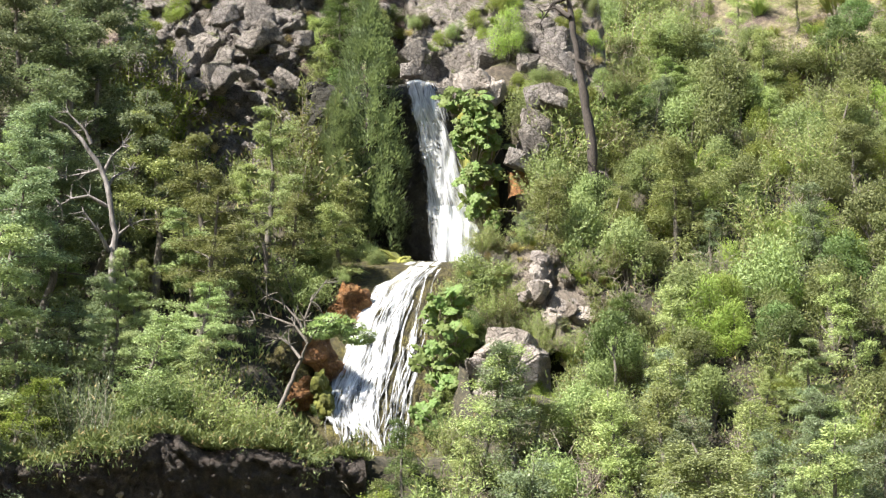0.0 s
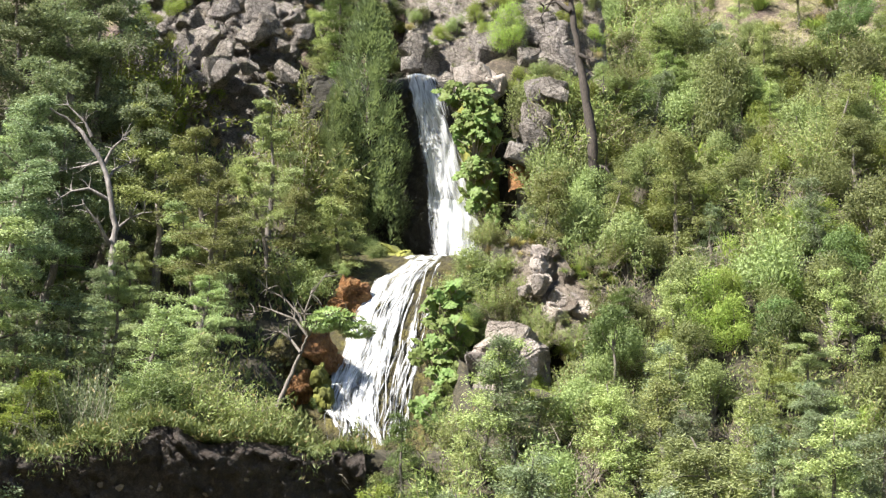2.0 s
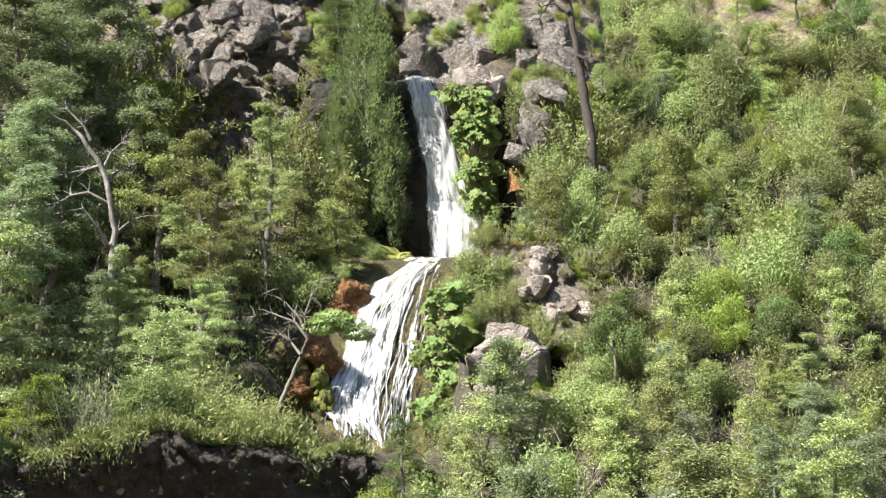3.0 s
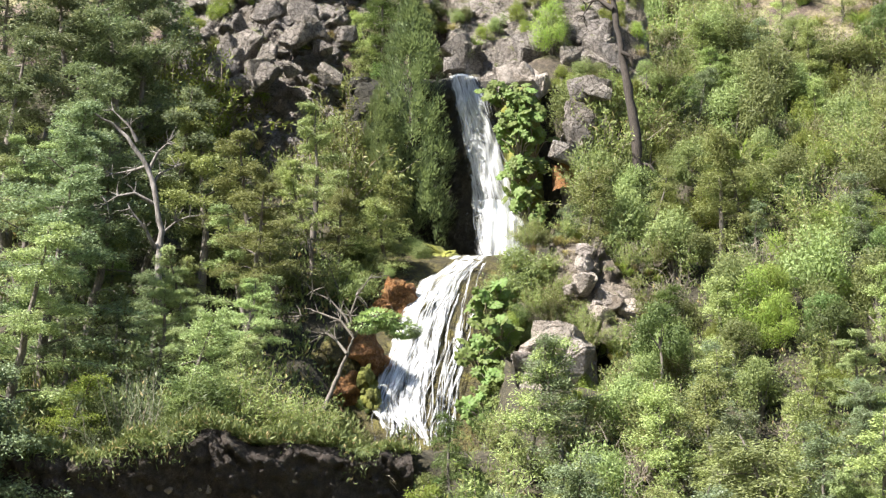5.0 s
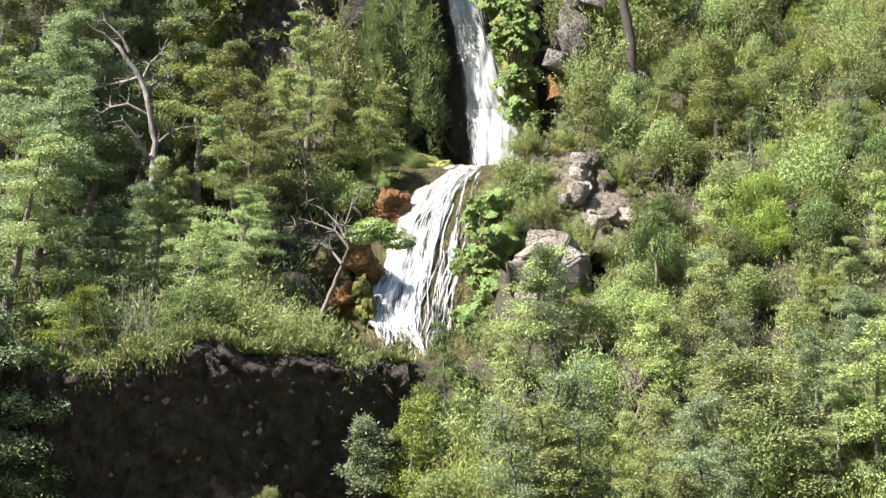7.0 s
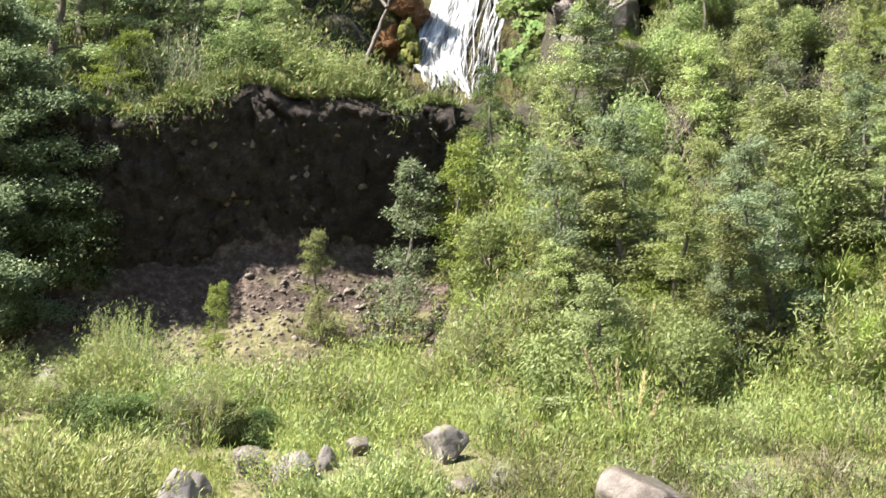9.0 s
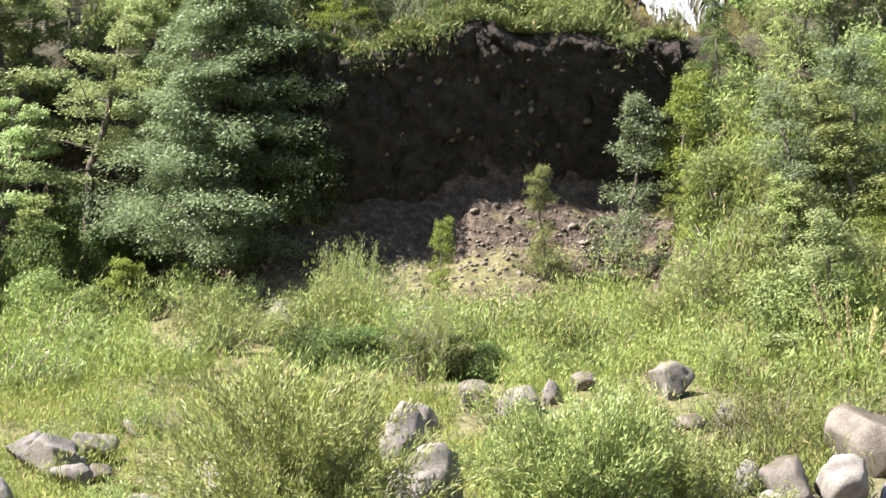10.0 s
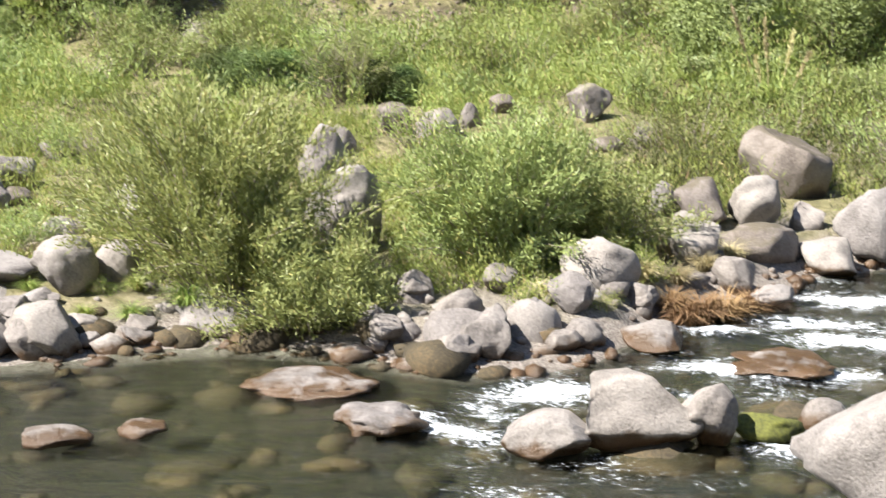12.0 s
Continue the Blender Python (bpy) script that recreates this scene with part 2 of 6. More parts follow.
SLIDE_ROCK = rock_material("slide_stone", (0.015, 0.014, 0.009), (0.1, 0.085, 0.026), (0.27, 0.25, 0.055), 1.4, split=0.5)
FIELD_ROCK = rock_material("field_stone", (0.09, 0.0788, 0.075), (0.203, 0.184, 0.176), (0.315, 0.296, 0.285), 1.8, moss=(0.17, 0.155, 0.1))
BED_ROCK = rock_material("bed_stone", (0.02, 0.016, 0.0088), (0.064, 0.0496, 0.0256), (0.152, 0.1, 0.0464), 1.2)
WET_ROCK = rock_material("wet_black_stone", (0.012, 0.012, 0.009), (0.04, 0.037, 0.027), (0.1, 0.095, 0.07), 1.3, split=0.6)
SCREE_ROCK = rock_material("scree_stone", (0.055, 0.044, 0.038), (0.15, 0.125, 0.11), (0.31, 0.275, 0.25), 1.8)
PALE_BOULDER = rock_material("pale_river_stone", (0.0936, 0.085, 0.0806), (0.223, 0.207, 0.198), (0.331, 0.313, 0.302), 1.9, wet=(0.035, 0.026, 0.018), stain=(0.11, 0.058, 0.024))
EARTHY_BOULDER = rock_material("brown_field_stone", (0.0675, 0.0562, 0.051), (0.15, 0.131, 0.12), (0.24, 0.217, 0.203), 1.6, moss=(0.1, 0.083, 0.058))
DRY_BOULDER = rock_material("dry_pale_stone", (0.116, 0.105, 0.1), (0.245, 0.228, 0.218), (0.34, 0.323, 0.313), 1.6)

# ---- the ground ----
def shore(x):
    """How far off the far waterline runs."""
    line = np.interp(x, [-40, -14, -9.6, -7.8, -6.5, -4.0, -3.0, -1.1, 0.1, 1.0, 2.6, 3.9, 60], [21.0, 22.8, 23.8, 24.9, 25.3, 24.8, 24.7, 25.6, 27.8, 28.9, 31.4, 32.5, 36])
    return line + 0.25 * vnoise(x * 0.6, x * 0 + 3, 5)


def channel_middle(y):
    return np.interp(y, [60, 66, 70, 74, 78, 82, 86, 95], [-3.0, -2.9, -3.1, -2.3, -0.9, 0.1, -1.25, -2.0])


def bank_turn(x):
    """The eroded bank comes nearer to the left, then falls back behind the big tree."""
    return 0.42 * np.clip(-x - 5.5, -2.5, 8) * smooth(-20.5, -15, x)


def ground(x, y):
    x, y = np.asarray(x, float), np.asarray(y, float)
    edge = shore(x)
    plain = np.where(y < edge, -0.55 + 0.6 * smooth(edge - 1.6, edge, y), 0.05 + 0.4 * smooth(edge, edge + 1.5, y) + 0.042 * np.clip(y - edge - 1.5, 0, 40))
    slant = bank_turn(x) * (1 - smooth(62, 76, y))
    left = np.interp(y + slant + 0.5 * vnoise(x * 0.35, y * 0.02, 11), [40, 52, 56, 58.5, 60.2, 61.2, 66, 72, 85, 89, 92, 100, 115, 140, 200, 600], [0, 0.1, 0.6, 2.1, 4.0, 9.0, 10.2, 13.4, 22.9, 26, 33, 39, 51, 73, 120, 330])
    right = np.interp(y + 0.8 * vnoise(x * 0.2, y * 0.1, 12), [40, 47, 52, 60, 82, 105, 140, 200, 600], [0, 0.2, 3.0, 7.0, 22.8, 37.5, 61, 108, 315])
    k = smooth(-3.6, -0.6, x)
    hill = left * (1 - k) + right * k
    hill = hill + 4.2 * smooth(83.2, 86.3, y) * smooth(-5.5, -3.5, x) * (1 - smooth(3, 8, x)) * (1 - smooth(92, 104, y))
    rough = smooth(44, 56, y)
    hill = hill + rough * (0.25 + 0.75 * smooth(62, 70, y)) * (0.9 * fbm(x * 0.16, y * 0.16, 4, 21)) + rough * 0.3 * fbm(x * 0.7, y * 0.7, 3, 31)
    z = plain + hill
    # the stream's bed: steep lower slide, ledge, upper step
    mid = channel_middle(y)
    half = np.interp(y, [66, 70, 78, 79.5, 83, 86, 88], [2.6, 2.5, 1.3, 2.9, 3.4, 3.0, 0.9])
    bed = np.interp(y, [62, 66, 70, 74, 77.6, 78.4, 85.4, 86.4, 87.2, 95], [9.8, 10.7, 11.6, 15.7, 19.5, 20.3, 21.4, 30.6, 31.0, 36])
    inside = (1 - smooth(half, half + 2.0, np.abs(x - mid))) * smooth(62, 66, y) * (1 - smooth(88, 95, y))
    z = z * (1 - inside) + (bed + 0.25 * vnoise(x * 1.1, y * 1.1, 8)) * inside
    # bare stone face beside the slide
    face = smooth(0.6, 1.8, x) * (1 - smooth(4.2, 5.6, x)) * smooth(67, 69, y) * (1 - smooth(76, 79, y))
    z = z * (1 - face) + np.interp(y, [68, 72.4, 74.2, 79], [11.6, 12.6, 17.4, 21.4]) * face
    # stones and hollows of the flood plain
    z = z + (1 - rough) * smooth(edge, edge + 2, y) * (0.16 * fbm(x * 0.5, y * 0.4, 3, 41) + 0.05 * fbm(x * 2.2, y * 2.2, 2, 44))
    z = z + (1 - smooth(edge - 2, edge, y)) * (0.22 * fbm(x * 0.45, y * 0.45, 4, 51))
    # near bank under the camera, and hills all round
    near = 1 - smooth(3.0, 11.0, y)
    z = z * (1 - near) + (5.4 + 0.2 * fbm(x * 0.2, y * 0.2, 3, 61) + 0.5 * np.clip(-y - 12, 0, 400)) * near
    return z


def spread(inner0, inner1, step, far):
    core = list(np.arange(inner0, inner1 + step / 2, step))
    lo, hi, s = [], [], step
    a, b = core[0], core[-1]
    while a > -far or b < far:
        s *= 1.35
        a, b = a - s, b + s
        lo.append(a), hi.append(b)
    return np.array(lo[::-1] + core + hi)


def sheet(name, xs, ys, height):
    gx, gy = np.meshgrid(xs, ys, indexing="ij")
    v = np.stack([gx, gy, height(gx, gy)], -1).reshape(-1, 3)
    a, b = len(xs), len(ys)
    i, j = np.meshgrid(np.arange(a - 1), np.arange(b - 1), indexing="ij")
    q = np.stack([i * b + j, (i + 1) * b + j, (i + 1) * b + j + 1, i * b + j + 1], -1).reshape(-1, 4)
    return quad_mesh(name, v, q, True)


def ground_material():
    m, n, l, p = nodes_of("earth_and_turf")
    geo = n.new("ShaderNodeNewGeometry")
    pos, sep, nrm = geo.outputs["Position"], n.new("ShaderNodeSeparateXYZ"), n.new("ShaderNodeSeparateXYZ")
    l.new(pos, sep.inputs[0]), l.new(geo.outputs["Normal"], nrm.inputs[0])
    a, b, c = noise_node(n, l, 0.5, 5, pos), noise_node(n, l, 4.0, 6, pos, 0.7), noise_node(n, l, 22, 4, pos, 0.7)
    turf = ramp(n, l, b, [(0.3, (0.075, 0.07, 0.03)), (0.5, (0.16, 0.145, 0.065)), (0.72, (0.31, 0.265, 0.155))])
    soil_shade = ramp(n, l, b, [(0.3, (0.028, 0.02, 0.016)), (0.5, (0.085, 0.06, 0.047)), (0.78, (0.25, 0.2, 0.165))])
    gravel = ramp(n, l, c, [(0.32, (0.08, 0.065, 0.052)), (0.5, (0.22, 0.19, 0.165)), (0.72, (0.38, 0.345, 0.315))])
    steep = calc(n, l, "MULTIPLY_ADD", a, 0.5)
    l.new(nrm.outputs["Z"], steep.node.inputs[2])
    k = calc(n, l, "MULTIPLY", calc(n, l, "SUBTRACT", steep, 0.92), 6, True)
    col = blend(n, l, k, soil_shade, turf)
    # hillside soil by height, darkened so the gaps between shrubs look shaded
    shaded_humus = ramp(n, l, b, [(0.3, (0.014, 0.012, 0.008)), (0.5, (0.04, 0.035, 0.02)), (0.75, (0.11, 0.09, 0.055))])
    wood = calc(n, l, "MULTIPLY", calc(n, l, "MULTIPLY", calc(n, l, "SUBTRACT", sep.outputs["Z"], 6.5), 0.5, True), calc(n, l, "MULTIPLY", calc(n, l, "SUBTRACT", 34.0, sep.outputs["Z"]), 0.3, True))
    col = blend(n, l, wood, col, shaded_humus)
    low = calc(n, l, "MULTIPLY_ADD", a, 0.9)
    l.new(calc(n, l, "MULTIPLY", sep.outputs["Z"], -1), low.node.inputs[2])
    col = blend(n, l, calc(n, l, "MULTIPLY", calc(n, l, "ADD", low, 0.15), 3, True), col, gravel)
    mud = ramp(n, l, b, [(0.3, (0.008, 0.009, 0.005)), (0.5, (0.022, 0.021, 0.011)), (0.72, (0.06, 0.045, 0.022))])
    col = blend(n, l, calc(n, l, "MULTIPLY", calc(n, l, "SUBTRACT", -0.02, sep.outputs["Z"]), 8, True), col, mud)
    l.new(col, p.inputs["Base Color"])
    p.inputs["Roughness"].default_value = 0.95
    bump(n, l, calc(n, l, "ADD", b, calc(n, l, "MULTIPLY", c, 0.5)), 0.8, 0.15, p)
    return m


xs, ys = spread(-34, 34, 0.34, 2500), spread(17, 112, 0.4, 2500)
ys = np.concatenate([ys[ys < 54.9], np.arange(55, 63, 0.13), ys[ys > 63.1]])
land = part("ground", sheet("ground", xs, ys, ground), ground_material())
tagged(land, "steep valley side and grassy flood plain of brown earth", "ground", kind="structure")


# ---- the river ----
# white places: middle, half length, half depth, strength
WHITE = [(-1.9, 23.3, 0.9, 0.35, 0.6), (-1.45, 23.8, 0.7, 0.3, 0.5), (-3.5, 22.2, 0.45, 0.35, 0.75), (-2.9, 21.6, 0.6, 0.3, 0.75), (0.8, 27.2, 0.7, 0.3, 0.7),
         (0.95, 25.0, 0.8, 0.35, 0.65), (2.9, 29.6, 1.0, 0.7, 0.7), (2.9, 26.8, 1.2, 0.5, 0.7), (1.5, 21.3, 0.5, 0.25, 0.7), (2.3, 25.0, 0.9, 0.3, 0.6),
         (2.2, 27.9, 1.0, 0.4, 0.6), (-2.4, 22.6, 0.5, 0.3, 0.55)]


def rapid(x, y):
    """Where the current breaks: past the sill towards the boulders."""
    k = 0.38 * smooth(-0.6, 0.8, x + 3.0 - 0.12 * (y - 21)) * (0.5 + 0.5 * smooth(-0.2, 0.7, fbm(x * 0.55, y * 1.1, 3, 71)))
    for a, b, wide, deep, much in WHITE:
        k = k + much * np.exp(-((x - a + 0.5 * (y - b)) / wide) ** 2 - ((y - b) / deep) ** 2)
    return np.clip(k, 0, 1.15)


def water_level(x, y):
    k = rapid(x, y)
    swell = 0.012 * fbm(x * 0.9, y * 2.2, 3, 81) + k * (0.09 * fbm(x * 1.1, y * 1.7, 3, 83) + 0.045 * fbm(x * 3.5, y * 5, 2, 85))
    return swell + 0.07 * smooth(-2.2, -3.4, x) - 0.03


def water_material():
    m, n, l, p = nodes_of("clear_river_water")
    geo = n.new("ShaderNodeNewGeometry")
    pos = geo.outputs["Position"]
    mp = n.new("ShaderNodeMapping")
    mp.inputs["Scale"].default_value = (0.95, 1.7, 1)
    l.new(pos, mp.inputs["Vector"])
    ripple = noise_node(n, l, 2.6, 5, mp.outputs[0], 0.6, 0.5)
    patch, speck = noise_node(n, l, 1.0, 4, mp.outputs[0], 0.55, 0.6), noise_node(n, l, 8.5, 7, mp.outputs[0], 0.75, 0.4)
    froth = calc(n, l, "MULTIPLY_ADD", patch, 0.35)
    l.new(calc(n, l, "MULTIPLY", speck, 1.05), froth.node.inputs[2])
    att = n.new("ShaderNodeAttribute")
    att.attribute_name = "break"
    p.inputs["Base Color"].default_value = (0.22, 0.27, 0.23, 1)
    p.inputs["Transmission Weight"].default_value = 1.0
    p.inputs["IOR"].default_value = 1.33
    p.inputs["Roughness"].default_value = 0.06
    bump(n, l, ripple, 0.33, 0.14, p)
    foam = n.new("ShaderNodeBsdfPrincipled")
    foam.inputs["Base Color"].default_value = (0.62, 0.66, 0.7, 1)
    foam.inputs["Roughness"].default_value = 0.6
    k = calc(n, l, "MULTIPLY_ADD", att.outputs["Fac"], 0.42)
    l.new(froth, k.node.inputs[2])
    k = calc(n, l, "MULTIPLY", calc(n, l, "SUBTRACT", k, 0.9), 5.0, True)
    mix = n.new("ShaderNodeMixShader")
    l.new(k, mix.inputs[0]), l.new(p.outputs[0], mix.inputs[1]), l.new(foam.outputs[0], mix.inputs[2])
    l.new(mix.outputs[0], n["Material Output"].inputs["Surface"])
    return m


wx, wy = spread(-14, 8, 0.09, 300), np.arange(7.0, 36.0, 0.11)
me = sheet("river", wx, wy, water_level)
gx, gy = np.meshgrid(wx, wy, indexing="ij")
me.attributes.new("break", "FLOAT", "POINT").data.foreach_set("value", rapid(gx, gy).ravel().astype(np.float32))
river = part("water", me, water_material())
river.visible_shadow = False
tagged(river, "clear shallow river breaking white between boulders", "river", kind="structure")


# ---- stones ----
def stone_mesh(name, seed, detail=3, cuts=9, lump=0.12, flat=0.7):
    """A boulder: a ball with flattened faces, worn edges and a pitted skin."""
    r = np.random.default_rng(seed)
    bm = bmesh.new()
    bmesh.ops.create_icosphere(bm, subdivisions=detail, radius=1)
    v = np.array([k.co[:] for k in bm.verts])
    for _ in range(cuts):
        d = unit(1, r)[0]
        limit = r.uniform(0.5, 0.82)
        over = np.clip(v @ d - limit, 0, None)
        v -= 0.97 * over[:, None] * d
    big = fbm(v[:, 0] * 1.6 + seed, v[:, 1] * 1.6 + v[:, 2] * 1.3, 3, seed)
    fine = fbm(v[:, 0] * 5 + seed, v[:, 1] * 5 + v[:, 2] * 4.1, 2, seed + 9)
    v *= (1 + lump * big + lump * 0.45 * fine)[:, None]
    v[:, 2] *= flat
    for k, co in zip(bm.verts, v):
        k.co = co
    for fc in bm.faces:
        fc.smooth = True
    me = bpy.data.meshes.new(name)
    bm.to_mesh(me)
    bm.free()
    return me


STONES = {}


def stone(name, label, x, y, sx, sy, sz, turn=0, kind=0, material=None, sink=0.25, z=None, tilt=0, group="", category="boulder"):
    """One boulder: middle of its foot, half width, half depth, half height."""
    material = material or RIVER_ROCK
    key = (kind, material.name)
    if key not in STONES:
        STONES[key] = stone_mesh("boulder", 100 + kind, 4, 13 + kind % 6, 0.07 + 0.015 * (kind % 4), 0.95)
        STONES[key].materials.append(material)
    ob = new(name, STONES[key])
    base = float(ground(x, y)) if z is None else z
    ob.matrix_world = pose(x, y, base + sz * (1 - 2 * sink), tilt, tilt * 0.5, turn) @ Matrix.Diagonal((sx, sy, sz, 1))
    return tagged(ob, label, category, group)


def fitted(me):
    """Stretches a stone's mesh so that it fills the cube from -1 to 1."""
    v = np.array([k.co[:] for k in me.vertices])
    lo, hi = v.min(0), v.max(0)
    v = (v - (lo + hi) / 2) / ((hi - lo) / 2)
    me.vertices.foreach_set("co", v.astype(np.float32).ravel())
    me.update()
    return me


def angular_mesh(name, seed, points=16):
    """A broken block: the hull of a few points, with worn edges and a rough skin."""
    r = np.random.default_rng(seed)
    bm = bmesh.new()
    for p in r.uniform(-1, 1, (points, 3)):
        p = p / np.abs(p).max() ** 0.75
        bm.verts.new(p)
    bmesh.ops.convex_hull(bm, input=bm.verts)
    loose = [v for v in bm.verts if not v.link_faces]
    bmesh.ops.delete(bm, geom=loose, context="VERTS")
    bmesh.ops.dissolve_limit(bm, angle_limit=radians(12), verts=bm.verts, edges=bm.edges)
    bmesh.ops.bevel(bm, geom=list(bm.edges), offset=0.07, segments=2, affect="EDGES", clamp_overlap=True)
    bmesh.ops.triangulate(bm, faces=bm.faces)
    bmesh.ops.subdivide_edges(bm, edges=[e for e in bm.edges if e.calc_length() > 0.5], cuts=2, use_grid_fill=True)
    bmesh.ops.triangulate(bm, faces=bm.faces)
    v = np.array([k.co[:] for k in bm.verts])
    v *= (1 + 0.05 * fbm(v[:, 0] * 2.4 + seed, v[:, 1] * 2.4 + v[:, 2] * 2.1, 3, seed))[:, None]
    for k, co in zip(bm.verts, v):
        k.co = co
    me = bpy.data.meshes.new(name)
    bm.to_mesh(me)
    bm.free()
    return fitted(me)


BOULDERS = {}


def boulder(label, spot, material=None, kind=0, turn=0, depth=0.85, sink=0.14, group="", tilt=0):
    """A boulder by its measures: middle, half width, foot and top."""
    x, y, half, foot, top = spot
    material = material or RIVER_ROCK
    key = (kind, material.name)
    if key not in BOULDERS:
        BOULDERS[key] = fitted(stone_mesh("boulder", 300 + kind, 4, 4 + kind % 3 if kind < 14 else 12 if kind < 20 else 1, 0.06 + 0.012 * (kind % 4) if kind < 20 else 0.2, 0.9))
        BOULDERS[key].materials.append(material)
    ob = new("boulder", BOULDERS[key])
    low = foot - sink * (top - foot) - 0.06
    ob.matrix_world = pose(x, y, (top + low) / 2, tilt, 0, turn) @ Matrix.Diagonal((half, half * depth, (top - low) / 2, 1))
    return tagged(ob, label, "boulder", group)


BESIDE = "boulders in and beside the river"
STREAM = [
    ("flat brown boulder half under the water", (-4.98, 23.45, 0.98, -0.05, 0.25), "river", 20, 8),
    ("low brown stone awash at the sill", (-3.68, 21.63, 0.66, 0.0, 0.32), "river", 21, -10),
    ("large pale grey river boulder with a dark wet foot", (-0.40, 21.66, 0.8, 0.0, 0.9), "pale", 1, 15),
    ("grey boulder leaning against a larger pale one", (0.5, 21.55, 0.42, 0.0, 0.76), "river", 3, 40),
    ("rounded pale boulder standing in fast water", (-1.52, 21.0, 0.58, 0.0, 0.5), "pale", 5, 25),
    ("very large pale boulder rising from the rapid", (2.85, 19.1, 1.5, -0.1, 2.0), "pale", 2, 10),
    ("low wet boulder covered with green moss", (1.25, 21.9, 0.45, 0.0, 0.34), "moss", 7, 0),
    ("mottled stone between mossy and pale boulders", (1.98, 22.3, 0.34, 0.0, 0.38), "river", 8, 30),
    ("small brown stone breaking the calm water", (-7.62, 20.59, 0.44, 0.0, 0.22), "river", 9, 12),
    ("small pale stone breaking the calm water", (-6.64, 20.98, 0.32, 0.0, 0.2), "river", 10, 22),
    ("low stained rock awash in the rapid", (1.61, 25.21, 0.78, 0.0, 0.18), "river", 22, -8),
]
ROCKS = {"river": RIVER_ROCK, "pale": PALE_BOULDER, "dry": DRY_BOULDER, "moss": MOSS_ROCK, "earthy": EARTHY_BOULDER, "field": FIELD_ROCK}
for label, spot, rock, kind, turn in STREAM:
    boulder(label, spot, ROCKS[rock], kind, turn, group=BESIDE)


# ---- the falls ----
def fall_material(name, fine, low, gain, dull=0.0):
    """White falling water in fine strands; thin places let the rock show."""
    m, n, l, p = nodes_of(name)
    uv = n.new("ShaderNodeAttribute")
    uv.attribute_name = "flow"
    mp, mq = n.new("ShaderNodeMapping"), n.new("ShaderNodeMapping")
    mp.inputs["Scale"].default_value, mq.inputs["Scale"].default_value = (fine, 0.22, 1), (fine * 3.6, 0.9, 1)
    l.new(uv.outputs["Vector"], mp.inputs["Vector"]), l.new(uv.outputs["Vector"], mq.inputs["Vector"])
    f = noise_node(n, l, 1.0, 5, mp.outputs[0], 0.6, 0.5)
    g = noise_node(n, l, 1.0, 6, mq.outputs[0], 0.7, 0.3)
    sep = n.new("ShaderNodeSeparateXYZ")
    l.new(uv.outputs["Vector"], sep.inputs[0])
    k = calc(n, l, "MULTIPLY_ADD", g, 1.15)
    l.new(calc(n, l, "MULTIPLY", f, 0.75), k.node.inputs[2])
    k = calc(n, l, "ADD", k, sep.outputs["Z"])
    k = calc(n, l, "MULTIPLY", calc(n, l, "SUBTRACT", k, low), gain, True)
    l.new(ramp(n, l, f, [(0.3, (0.72 - dull, 0.75 - dull, 0.79 - dull)), (0.6, (0.86, 0.87, 0.88))]), p.inputs["Base Color"])
    p.inputs["Roughness"].default_value = 0.6
    p.inputs["Specular IOR Level"].default_value = 0.25
    bump(n, l, g, 0.25, 0.08, p)
    thin, mix = n.new("ShaderNodeBsdfTranslucent"), n.new("ShaderNodeMixShader")
    thin.inputs["Color"].default_value = (0.9, 0.93, 0.96, 1)
    mix.inputs[0].default_value = 0.35
    l.new(p.outputs[0], mix.inputs[1]), l.new(thin.outputs[0], mix.inputs[2])
    gap, cover = n.new("ShaderNodeBsdfTransparent"), n.new("ShaderNodeMixShader")
    l.new(k, cover.inputs[0]), l.new(gap.outputs[0], cover.inputs[1]), l.new(mix.outputs[0], cover.inputs[2])
    l.new(cover.outputs[0], n["Material Output"].inputs["Surface"])
    return m


